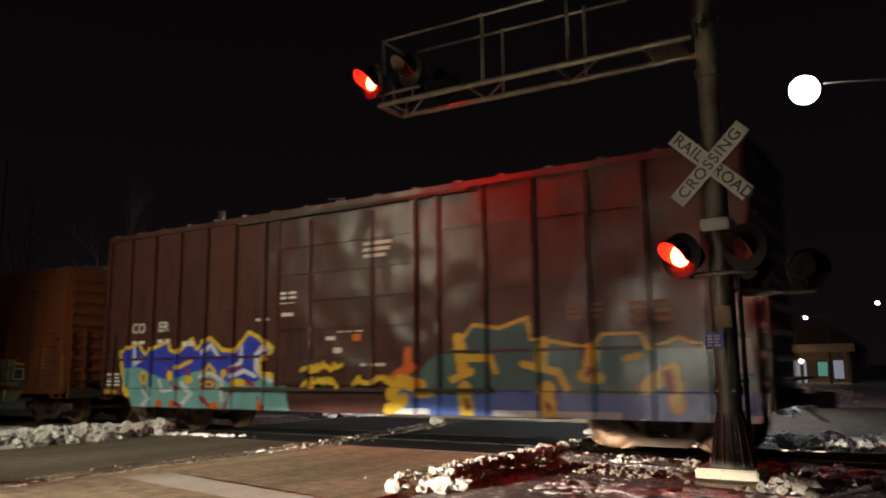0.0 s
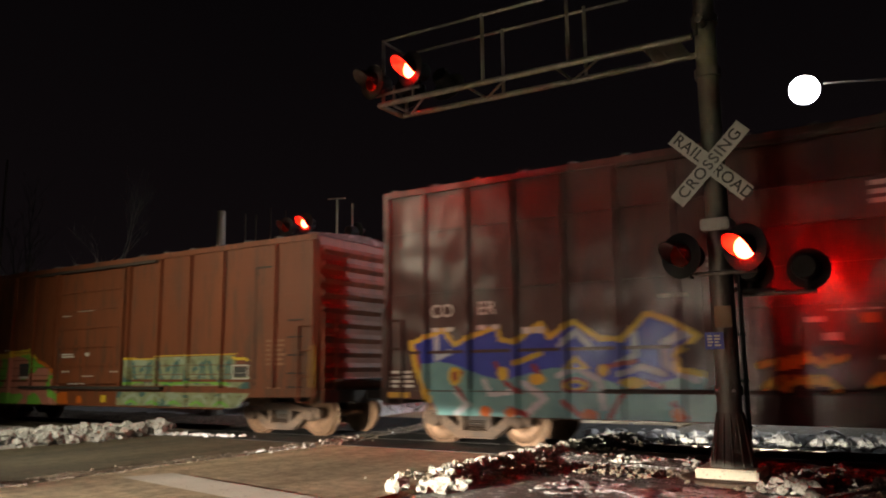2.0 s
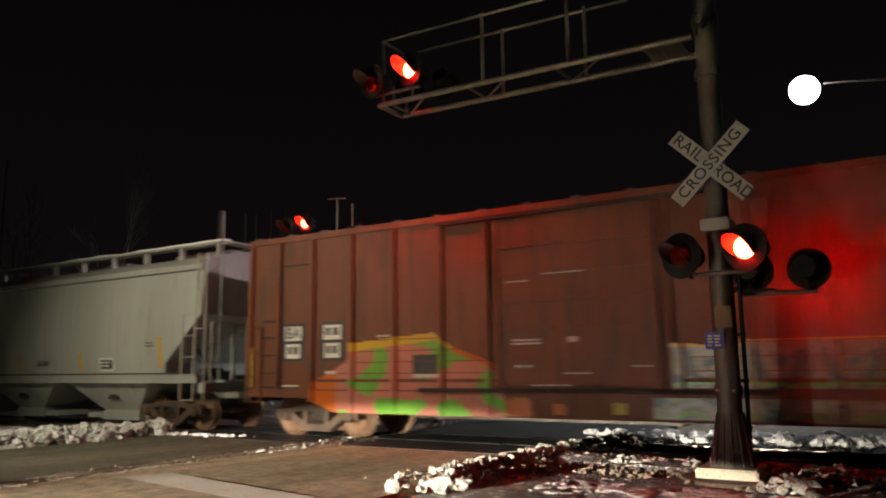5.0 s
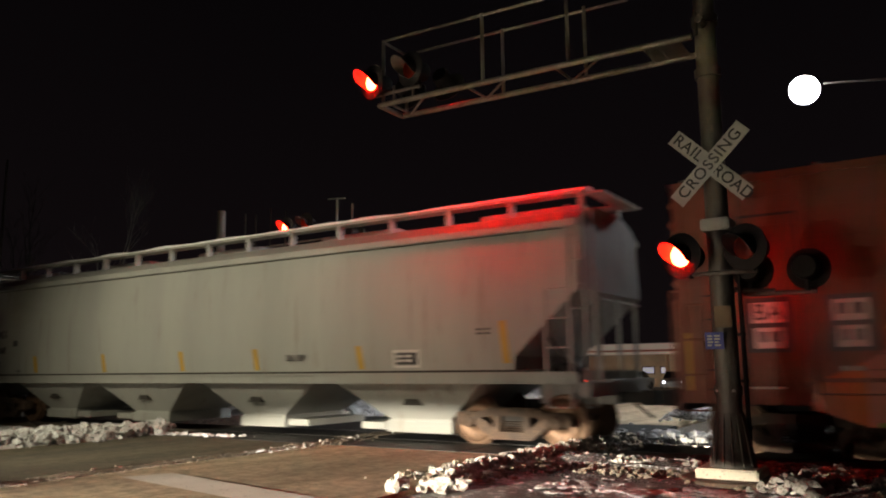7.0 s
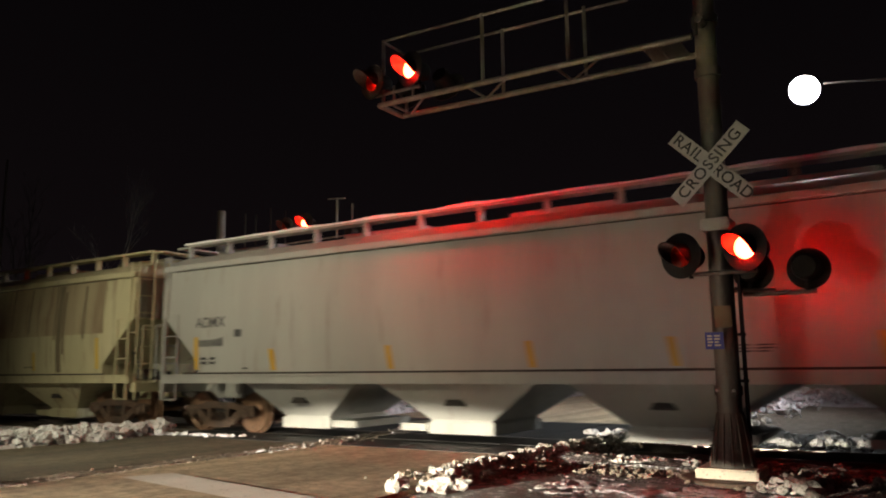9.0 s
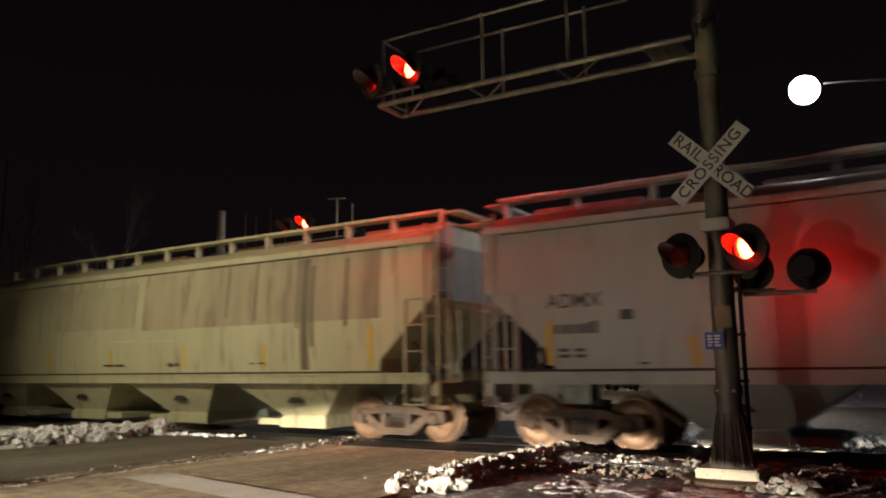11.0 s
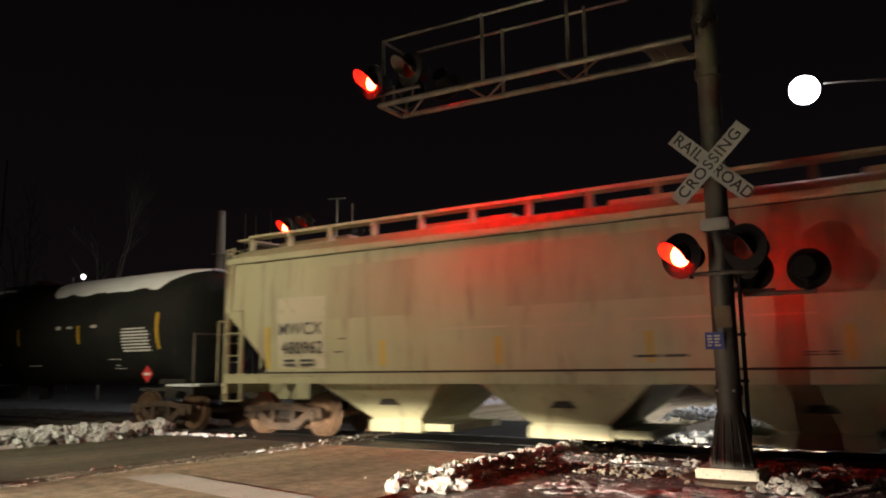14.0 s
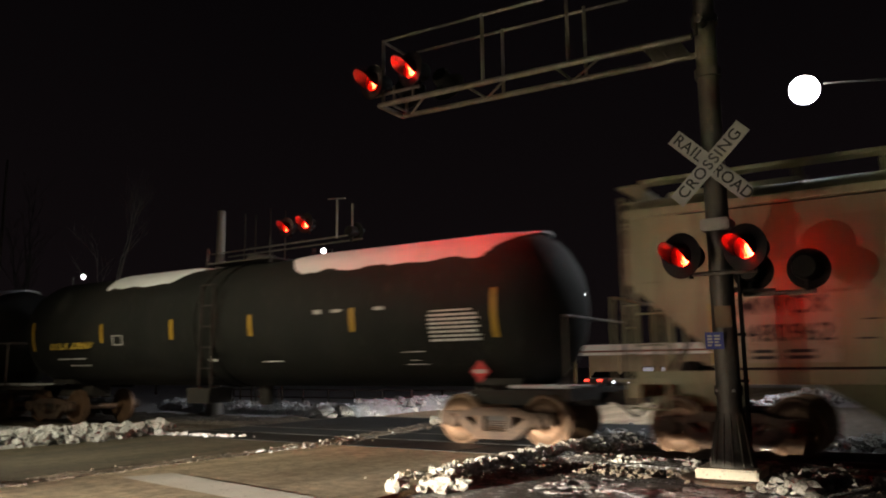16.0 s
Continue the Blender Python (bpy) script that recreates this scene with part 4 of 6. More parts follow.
def covered_hopper(name, label, at, u0, u1, paint, bays, trucks, posts, snow, group="train cars"):
    car = thing(name, label, "hopper car", group, at)
    zs, ze = 1.30, 3.86

    def ring(x, zl):
        pts = []
        lo = [zl + (ze - zl) * k / 12 for k in range(13)]
        side = [(hopper_depth(z) - (0.022 * max(0.0, noise.noise((x * 0.55, z * 0.9, at.translation.x)) - 0.12) * 2.2 if 1.6 < z < 3.5 else 0.0), z) for z in lo]
        roof = [(1.50, ze + 0.10), (1.30, ze + 0.24), (0.9, ze + 0.38), (0.4, ze + 0.45)]
        half = side + roof
        return [(x, -y, z) for y, z in half] + [(x, y, z) for y, z in half[::-1]]

    bm = bmesh.new()
    xs = [(u0, 2.75), (u0 + 1.25, 1.62), (u0 + 1.3, zs)] + [(u0 + 1.3 + (u1 - u0 - 2.6) * k / 60, zs) for k in range(1, 60)] + [(u1 - 1.3, zs), (u1 - 1.25, 1.62), (u1, 2.75)]
    loft(bm, [ring(x, zl) for x, zl in xs])
    part("body", bm, paint, car, smooth=True)
    for side in (-1, 1):
        bm = bmesh.new()
        ys = sorted((side * 1.44, side * 1.60))
        box(bm, u0 + 0.05, u1 - 0.05, ys[0], ys[1], 1.14, 1.33)
        box(bm, u0 + 0.05, u1 - 0.05, *sorted((side * 1.58, side * 1.64)), 1.30, 1.345)
        part("side_sill", bm, paint, car, bevel=0.008)
        bm = bmesh.new()
        box(bm, u0 - 0.02, u1 + 0.02, *sorted((side * 1.47, side * 1.60)), ze - 0.04, ze + 0.09)
        part("top_chord", bm, paint, car, bevel=0.015)
        # roof walk rail on posts
        bm = bmesh.new()
        box(bm, u0 + 0.1, u1 - 0.1, *sorted((side * 0.62, side * 1.02)), ze + 0.675, ze + 0.70)
        box(bm, u0 + 0.1, u1 - 0.1, *sorted((side * 0.99, side * 1.02)), ze + 0.655, ze + 0.715)
        part("roof_walk", bm, paint, car)
        for i in range(posts):
            x = u0 + 0.15 + (u1 - u0 - 0.3) * i / (posts - 1)
            bm = bmesh.new()
            box(bm, x - 0.04, x + 0.04, *sorted((side * 0.86, side * 1.0)), ze + 0.30, ze + 0.66)
            part("walk_bracket", bm, paint, car)
    for i in range(5):
        bm = bmesh.new()
        x = u0 + 1.5 + (u1 - u0 - 3) * i / 4.0
        box(bm, x - 1.1, x + 1.1, -0.35, 0.35, ze + 0.42, ze + 0.60)
        part("roof_hatch", bm, paint, car, bevel=0.03)
    # bays
    for b0, b1, t0, t1, way in bays:
        b0, b1 = b0 - 0.2, b1 - 0.2
        c = (b0 + b1) / 2
        bm = bmesh.new()
        loft(bm, [[(t0, -1.44, 1.16), (t1, -1.44, 1.16), (t1, 1.44, 1.16), (t0, 1.44, 1.16)],
                  [(b0, -0.95, 0.44), (b1, -0.95, 0.44), (b1, 0.95, 0.44), (b0, 0.95, 0.44)],
                  [(b0, -0.95, 0.36), (b1, -0.95, 0.36), (b1, 0.95, 0.36), (b0, 0.95, 0.36)]])
        bay = part("hopper_bay", bm, paint, car)
        bm = bmesh.new()
        box(bm, b0 - 0.05, b1 + 0.05, -1.0, 1.0, 0.18, 0.40)
        edge = b1 if way > 0 else b0
        box(bm, *sorted((edge + way * 0.10, edge + way * 0.72)), -0.98, 0.98, 0.22, 0.36)
        box(bm, *sorted((edge, edge + way * 0.12)), -0.9, 0.9, 0.25, 0.32)
        part("outlet_gate", bm, paint, bay, bevel=0.01)
        bm = bmesh.new()
        prism(bm, [(c - 0.22, 0.72), (c + 0.22, 0.72), (c + 0.14, 0.84), (c - 0.14, 0.84)], -1.24, -1.15)
        part("vibrator_bracket", bm, UNDER, bay)
    # ends: sill, slope braces, ladders, brake gear
    for e, ue in ((-1, u0), (1, u1)):
        bm = bmesh.new()
        box(bm, *sorted((ue - e * 1.4, ue + e * 0.1)), -0.25, 0.25, 0.75, 1.15)
        box(bm, *sorted((ue - e * 0.1, ue + e * 0.12)), -1.5, 1.5, 0.92, 1.15)
        part("end_sill", bm, paint, car)
        for y in (-0.5, 0.5, 1.45):
            bm = bmesh.new()
            box(bm, *sorted((ue - e * 0.10, ue - e * 0.04)), y - 0.03, y + 0.03, 1.15, 2.9)
            part("end_post", bm, paint, car)
        bm = bmesh.new()
        box(bm, *sorted((ue - e * 1.1, ue - e * 0.75)), -0.22, 0.22, 1.16, 1.42)
        tube(bm, (ue - e * 0.7, -0.9, 1.36), (ue - e * 0.7, -0.3, 1.36), 0.14, 12)
        tube(bm, (ue - e * 0.7, -0.9, 1.15), (ue - e * 0.7, -0.9, 1.36), 0.03, 6)
        tube(bm, (ue - e * 0.3, -0.9, 1.2), (ue - e * 1.0, -0.9, 2.1), 0.03, 8)
        part("brake_gear", bm, UNDER, car)
        ladder(car, ue - (0.62 if e > 0 else -0.12), -1.55, 0.75, 2.75, 0.45, material=paint)
        ladder(car, ue + e * 0.08, -1.5, 0.75, 4.2, 0.45, "x", paint)
        bm = bmesh.new()
        tube(bm, (ue - e * 0.17, -1.58, 2.7), (ue - e * 0.17, -1.55, ze + 0.35), 0.026, 8)
        part("corner_stile", bm, paint, car)
        for k in range(5):
            z = 2.4 + 0.42 * k
            bm = bmesh.new()
            tube(bm, (ue - e * 0.17, -1.58, z), (ue + e * 0.10, -1.52, z), 0.014, 6)
            part("grab_iron", bm, paint, car)
        bm = bmesh.new()
        box(bm, *sorted((ue - e * 0.05, ue + e * 0.30)), -1.0, 1.0, ze + 0.62, ze + 0.66)
        part("roof_end_walk", bm, paint, car)
        bm = bmesh.new()
        box(bm, *sorted((ue + e * 0.05, ue + e * 0.35)), -1.1, 1.1, 1.16, 1.2)
        part("crossover_platform", bm, paint, car)
        bm = bmesh.new()
        tube(bm, (ue + e * 0.3, -1.5, 2.55), (ue + e * 0.3, 0.6, 2.55), 0.02, 8)
        tube(bm, (ue + e * 0.3, -1.5, 1.16), (ue + e * 0.3, -1.5, 2.55), 0.02, 8)
        part("end_handrail", bm, paint, car)
        coupler(car, ue, e)
    if snow:
        bm = bmesh.new()
        rnd = random.Random(snow)
        rows = []
        n = 90
        for i in range(n + 1):
            x = u0 + (u1 - u0) * i / n
            k = 0.03 + 0.05 * max(0, noise.noise((x * 0.9, snow, 0)) + 0.3)
            rows.append([(x, -1.03, ze + 0.705), (x, -1.0, ze + 0.71 + k), (x, -0.8, ze + 0.715 + k * 1.3), (x, -0.62, ze + 0.705)])
        loft(bm, rows)
        part("snow_cap", bm, CLEAN_SNOW, car, "ridge of snow along the roof walk", smooth=True)
    for x in trucks:
        truck(car, x)
    return car


def tank_car(at, label, u0, u1, trucks):
    car = thing("tank_car", label, "tank car", "train cars", at)
    r, zc = 1.50, 2.55
    bm = bmesh.new()
    prof = [(u0 + r * 0.62 * (1 - math.cos(a)) , r * math.sin(a)) for a in [0.12, 0.3, 0.5, 0.7, 0.9, 1.1, 1.3, 1.5708]]
    prof = prof + [(u0 + 3, r), ((u0 + u1) / 2, r), (u1 - 3, r)] + [(u1 - (x - u0), q) for x, q in prof[::-1]]
    spin(bm, prof, "x", 56, (0, 0, zc))
    shell = part("tank_shell", bm, TANKBLACK, car, "sooty black cylindrical shell", smooth=True)
    mid = (u0 + u1) / 2
    for x in (mid - 0.75, mid - 0.2):
        bm = bmesh.new()
        spin(bm, [(x, r), (x, r + 0.035), (x + 0.16, r + 0.035), (x + 0.16, r)], "x", 48, (0, 0, zc))
        part("band", bm, TANKBLACK, car)
    bm = bmesh.new()
    tube(bm, (mid, 0, zc + r - 0.05), (mid, 0, zc + r + 0.22), 0.35, 20)
    box(bm, mid - 1.1, mid + 1.1, -0.75, 0.75, zc + r + 0.0, zc + r + 0.04)
    for x in (mid - 1.1, mid + 1.1):
        for y in (-0.75, 0.75):
            tube(bm, (x, y, zc + r - 0.2), (x, y, zc + r + 0.42), 0.02, 6)
    part("manway_platform", bm, UNDER, car)
    for e, ue in ((-1, u0), (1, u1)):
        bm = bmesh.new()
        box(bm, *sorted((ue + e * 0.35, ue - e * 2.2)), -0.3, 0.3, 0.72, 1.1)
        part("stub_sill", bm, UNDER, car)
        bm = bmesh.new()
        box(bm, *sorted((ue + e * 0.37, ue + e * 0.2)), -1.5, 1.5, 0.85, 1.05)
        part("end_beam", bm, UNDER, car)
        for y in (-1.5, 1.42):
            bm = bmesh.new()
            box(bm, *sorted((ue + e * 0.2, ue - e * 1.6)), y, y + 0.08, 0.95, 1.03)
            part("side_step_rail", bm, UNDER, car)
        for s in (-1, 1):
            bm = bmesh.new()
            prism(bm, [(ue - e * 0.9, 1.1), (ue - e * 1.9, 1.1), (ue - e * 1.9, 1.6), (ue - e * 0.9, 1.6)], s * 0.25, s * 0.7)
            part("saddle", bm, UNDER, car)
    for e, ue in ((-1, u0), (1, u1)):
        bm = bmesh.new()
        tube(bm, (ue + e * 0.3, -1.45, 2.3), (ue + e * 0.3, 1.45, 2.3), 0.022, 8)
        for y in (-1.45, 1.45):
            tube(bm, (ue + e * 0.3, y, 1.0), (ue + e * 0.3, y, 2.3), 0.022, 8)
        part("end_handrail", bm, STEEL, car)
        bm = bmesh.new()
        box(bm, *sorted((ue + e * 0.34, ue - e * 0.9)), -1.3, -0.3, 1.055, 1.11)
        part("platform_snow", bm, CLEAN_SNOW, car, "snow on the end platform", bevel=0.02)
        coupler(car, ue + e * 0.3, e)
    # stripes follow the shell
    for x, h in ((7.08, 0.90), (3.78, 0.48), (0.84, 0.48), (-1.86, 0.48), (-4.66, 0.48), (-7.86, 0.8)):
        bm = bmesh.new()
        zz = [2.42 - h / 2 + h * k / 6 for k in range(7)]
        a = [(math.sqrt(r * r - (z - zc) ** 2), z) for z in zz]
        loft(bm, [[(x + dx, -y - 0.004, z) for y, z in a] + [(x + dx, -y + 0.01, z) for y, z in a[::-1]] for dx in (-0.055, 0.055)])
        part("reflective_stripe", bm, YELLOW, car, "yellow reflective stripe")
    # snow lying on the crown
    rnd = random.Random(4)
    for s0, s1, wide in ((1.0, u1 - 0.62, 0.80), (-5.7, -2.0, 0.72)):
        bm = bmesh.new()
        rows = []
        n = 60
        for i in range(n + 1):
            x = s0 + (s1 - s0) * i / n
            taper = min(1.0, 6 * i / n + 0.15, 6 * (n - i) / n + 0.15)
            wl = -(wide + 0.10 * noise.noise((x * 1.6, 3, 1)) + 0.06 * noise.noise((x * 5, 1, 1)) ) * taper - 0.05
            wr = (wide + 0.12 * noise.noise((x * 1.4, 9, 1))) * taper + 0.05
            t = 0.02 + 0.05 * taper
            ang = [wl + (wr - wl) * k / 10 for k in range(11)]
            outer = [(x, (r + t * math.sin(math.pi * k / 10) ** 0.5) * math.sin(q), zc + (r + t * math.sin(math.pi * k / 10) ** 0.5) * math.cos(q)) for k, q in enumerate(ang)]
            inner = [(x, (r - 0.02) * math.sin(q), zc + (r - 0.02) * math.cos(q)) for q in ang[::-1]]
            rows.append(outer + inner)
        loft(bm, rows)
        part("snow_cap", bm, CLEAN_SNOW, car, "slab of snow on top of the tank", smooth=True)

    def on_shell(z):
        return -math.sqrt(r * r - (z - zc) ** 2)

    def plate(name, x, z, w, h, material, label=""):
        bm = bmesh.new()
        zz = [z - h / 2 + h * k / 4 for k in range(5)]
        loft(bm, [[(x + dx, on_shell(q) - 0.006, q) for q in zz] + [(x + dx, on_shell(q) + 0.01, q) for q in zz[::-1]] for dx in (-w / 2, w / 2)])
        return part(name, bm, material, car, label)

    panel = bmesh.new()
    rnd = random.Random(8)
    for k in range(7):
        z = 2.42 - k * 0.078
        x = 5.65
        while x < 6.7:
            w = rnd.uniform(0.12, 0.3)
            w = min(w, 6.76 - x)
            box(panel, x, x + w, on_shell(z) - 0.006, on_shell(z) + 0.02, z - 0.022, z + 0.02)
            x += w + 0.02
    part("stencil_block", panel, STENCIL, car, "block of small white stencilled data")
    frame_bm = bmesh.new()
    for x0, x1, z0, z1 in ((4.87, 5.42, 1.74, 1.77), (4.87, 5.42, 1.50, 1.53), (4.87, 4.91, 1.50, 1.77), (5.38, 5.42, 1.50, 1.77), (5.05, 5.25, 1.58, 1.69)):
        box(frame_bm, x0, x1, on_shell(z0) - 0.008, on_shell(z0) + 0.06, z0, z1)
    part("stencil_frame", frame_bm, STENCIL, car)
    bm = bmesh.new()
    box(bm, 0.98, 1.62, on_shell(1.61) - 0.01, on_shell(1.61) + 0.05, 1.6, 1.625)
    box(bm, -0.7, -0.45, on_shell(1.7) - 0.03, on_shell(1.7) + 0.05, 1.64, 1.76)
    part("stencil_line", bm, STENCIL, car)
    for x0, x1, z, h in ((2.75, 2.95, 2.62, 0.09), (3.25, 3.5, 2.62, 0.06), (4.35, 4.6, 2.62, 0.07), (5.7, 6.6, 2.5, 0.03), (-6.9, -6.3, 1.78, 0.03), (-6.2, -5.6, 1.78, 0.03), (-6.4, -5.5, 1.6, 0.025)):
        plate("stencil_line", (x0 + x1) / 2, z, x1 - x0, h, STENCIL)
    for x0, x1, z0, z1 in ((-4.2, -3.8, 2.33, 2.35), (-4.2, -3.8, 2.1, 2.12), (-4.2, -4.17, 2.1, 2.35), (-3.83, -3.8, 2.1, 2.35)):
        plate("stencil_frame", (x0 + x1) / 2, (z0 + z1) / 2, x1 - x0, z1 - z0, STENCIL)
    lettering("reporting_mark", "UTLX 206607", 0.34, car, STENCILYELLOW, pose(-6.0, on_shell(2.15) - 0.03, 2.14, 78, 0, 0))
    ph = bmesh.new()
    prism(ph, [(0.21 * math.cos(a * 1.5708), 0.21 * math.sin(a * 1.5708)) for a in range(4)], -0.004, 0.004)
    holder = part("placard", ph, TAIL_RED, car, "red diamond placard", at=pose(6.77, -1.47, 1.36))
    ph = bmesh.new()
    box(ph, -0.13, 0.13, -0.008, -0.004, -0.035, 0.035)
    part("placard_band", ph, STENCIL, holder)
    bm = bmesh.new()
    tube(bm, (mid + 0.3, 0, 0.6), (mid + 0.3, 0, 1.1), 0.18, 12)
    part("outlet", bm, UNDER, car)
    bm = bmesh.new()
    box(bm, mid - 2.0, mid - 1.2, -0.5, 0.3, 0.62, 1.0)
    part("bottom_valve", bm, UNDER, car)
    ladder(car, mid - 0.2, -1.62, 1.0, 3.4, 0.4, material=UNDER)
    for x in trucks:
        truck(car, x)
    return car


TAIL_RED = surface("red_placard", (0.55, 0.03, 0.03), (0.48, 0.03, 0.03), 0.4, bump=0.02)
TRAIN = []

# hi-cube maroon boxcar
A0 = -10.46
a_ribs = [-7.86, -7.0, -6.05, -5.1, -4.15, -3.2, -2.25, 2.3, 3.3, 4.3, 5.3, 6.3, 7.2, 7.86]
car_a = boxcar("boxcar", "maroon high-cube boxcar with blue and teal graffiti", pose(A0, 0, 0), 7.94, 0.56, 4.86, a_ribs, (-1.88, 1.85), (4.05, 2.86, 1.72), MAROON, 9, (-6.24, 6.24), 4.9)
TRAIN.append((car_a, A0))
# brown boxcar
B0 = -27.98
b_ribs = [-7.75, -6.9, -5.95, -4.9, -3.85, -2.75, -1.75, 1.5, 2.7, 3.8, 4.95, 6.6, 7.72]
car_b = boxcar("boxcar", "rusty oxide-brown boxcar with faded green graffiti", pose(B0, 0, 0), 7.83, 0.56, 4.26, b_ribs, (-1.61, 1.38), (1.2,), BROWN, 10, (-6.3, 6.3), 5.0)
TRAIN.append((car_b, B0))
# grey covered hopper
C0 = -47.45
car_c = covered_hopper("covered_hopper", "light grey covered hopper with snow on the roof walk", pose(C0, 0, 0), -10.0, 10.0, GREY, [(5.8, 7.24, 4.55, 8.0, -1), (1.6, 2.9, 0.46, 3.96, 1), (-2.38, -1.03, -3.57, -0.07, -1), (-6.26, -4.98, -7.3, -4.1, 1)], (-8.5, 8.4), 15, 3)
TRAIN.append((car_c, C0))
# beige covered hopper
D0 = -68.47
car_d = covered_hopper("covered_hopper", "dirty beige covered hopper with dark stains", pose(D0, 0, 0), -9.85, 9.85, BEIGE, [(5.66, 6.88, 4.33, 7.6, -1), (1.81, 3.16, 0.5, 3.75, -1), (-2.27, -0.82, -3.3, -0.1, 1), (-5.88, -4.69, -7.16, -4.1, 1)], (-8.5, 8.63), 17, 0)
TRAIN.append((car_d, D0))
# black tank cars
E0 = -87.95
car_e = tank_car(pose(E0, 0, 0), "sooty black tank car with slabs of snow on top", -8.93, 8.15, (-7.6, 6.82))
TRAIN.append((car_e, E0))


# ---- paint and lettering on the cars ----
def paint_a():
    depth = rib_depth(a_ribs)
    s = Spray(-7.5, -1.3, 0.58, 2.42, 0.026)
    top = [(-7.32, 1.9), (-6.6, 2.12), (-6.35, 1.85), (-5.95, 2.0), (-5.45, 2.15), (-5.4, 1.92), (-5.1, 1.86), (-4.6, 2.18), (-4.45, 1.92), (-4.0, 2.18), (-3.55, 1.88), (-3.15, 1.86), (-2.72, 2.26), (-2.3, 2.1), (-1.96, 1.88), (-2.3, 1.6), (-2.25, 1.36), (-1.72, 1.26), (-1.55, 1.05), (-1.45, 0.58), (-6.7, 0.58), (-7.2, 1.4)]
    body = s.inside(top)
    s.g[body] = 1
    wave = 1.30 + 0.12 * np.sin(s.X * 2.6) - 0.05 * (s.X + 4.4)
    s.g[body & (s.Z < wave)] = 2
    for pts, w, k in (([(-6.75, 2.0), (-6.75, 1.6), (-6.45, 1.72)], 0.05, 6), ([(-6.3, 1.0), (-6.05, 0.78), (-6.3, 0.62)], 0.06, 6), ([(-5.75, 1.2), (-5.6, 0.95), (-5.2, 1.0)], 0.045, 6),
                      ([(-4.95, 1.15), (-4.55, 0.9), (-4.85, 0.66)], 0.06, 6), ([(-4.25, 1.78), (-3.95, 2.02), (-3.7, 1.75)], 0.05, 6), ([(-2.95, 1.95), (-2.95, 1.6), (-3.2, 1.46)], 0.055, 6),
                      ([(-2.1, 1.95), (-2.45, 1.78), (-2.45, 1.45), (-2.0, 1.22)], 0.075, 6), ([(-4.3, 1.28), (-3.95, 1.4), (-3.55, 1.2), (-3.5, 0.75)], 0.05, 6), ([(-3.2, 1.3), (-2.85, 1.42), (-2.5, 1.3)], 0.05, 6),
                      ([(-7.2, 1.75), (-7.05, 1.1), (-6.75, 0.62)], 0.04, 5), ([(-6.2, 1.35), (-6.35, 1.1), (-6.1, 0.85)], 0.04, 5), ([(-5.5, 1.5), (-5.3, 1.15), (-5.0, 1.0)], 0.04, 5), ([(-4.75, 1.45), (-4.6, 1.2)], 0.05, 5),
                      ([(-5.2, 0.72), (-4.9, 0.62)], 0.05, 5), ([(-3.4, 0.62), (-3.15, 1.0), (-2.85, 1.18), (-2.55, 1.1)], 0.045, 5), ([(-3.45, 1.42), (-2.95, 1.5)], 0.04, 5), ([(-2.35, 0.85), (-2.2, 0.62)], 0.05, 5), ([(-4.2, 0.85), (-3.9, 0.62)], 0.05, 5),
                      (top[:15], 0.048, 3), (top[14:18], 0.05, 3), ([(-7.32, 1.9), (-7.2, 1.4), (-6.9, 0.85)], 0.06, 3), ([(-5.1, 1.5), (-4.6, 1.66)], 0.05, 3)):
        m = s.near(pts, w)
        s.g[m if k == 3 else m & body] = k
    for x, z, rx, rz, k in ((-6.35, 1.28, 0.14, 0.17, 3), (-6.35, 1.28, 0.05, 0.1, 5), (-5.35, 1.32, 0.12, 0.12, 3), (-4.7, 1.22, 0.16, 0.1, 3), (-3.98, 1.12, 0.26, 0.13, 5), (-3.98, 1.12, 0.2, 0.08, 3), (-3.98, 1.12, 0.09, 0.04, 1), (-3.0, 1.16, 0.2, 0.09, 3), (-3.5, 1.36, 0.1, 0.1, 3), (-5.7, 0.66, 0.12, 0.1, 4), (-5.2, 0.64, 0.12, 0.09, 4), (-3.75, 0.63, 0.16, 0.1, 4), (-2.3, 0.68, 0.1, 0.12, 4)):
        s.blob(x, z, rx, rz, k)
    s.fill([(-4.2, 1.38), (-3.7, 1.38), (-3.98, 1.62)], 3)
    s.fill([(-4.05, 1.42), (-3.88, 1.42), (-3.98, 1.53)], 1)
    s.mesh("graffiti", car_a, (P_BLUE, P_TEAL, P_YELLOW, P_ORANGE, P_RED, P_WHITE), depth, "blue and teal graffiti letters with yellow outline")

    s = Spray(-1.2, 7.9, 0.58, 2.45, 0.028)
    top = [(1.3, 0.58), (1.35, 1.0), (1.7, 1.25), (2.12, 1.6), (2.72, 1.85), (3.05, 2.2), (3.58, 2.12), (4.14, 2.28), (4.22, 1.9), (4.4, 1.9), (5.32, 1.72), (5.5, 1.95), (6.14, 1.95), (6.3, 1.7), (6.76, 1.86), (7.31, 1.65), (7.9, 1.2), (7.9, 0.58)]
    body = s.inside(top)
    s.g[body] = 1
    s.g[body & (s.Z < 1.0 + 0.05 * np.sin(s.X * 2))] = 2
    s.g[body & (s.Z < 0.70) & (np.sin(s.X * 1.7) > -0.4)] = 6
    s.line(top[4:11], 0.035, 3)
    s.line(top[10:16], 0.03, 3)
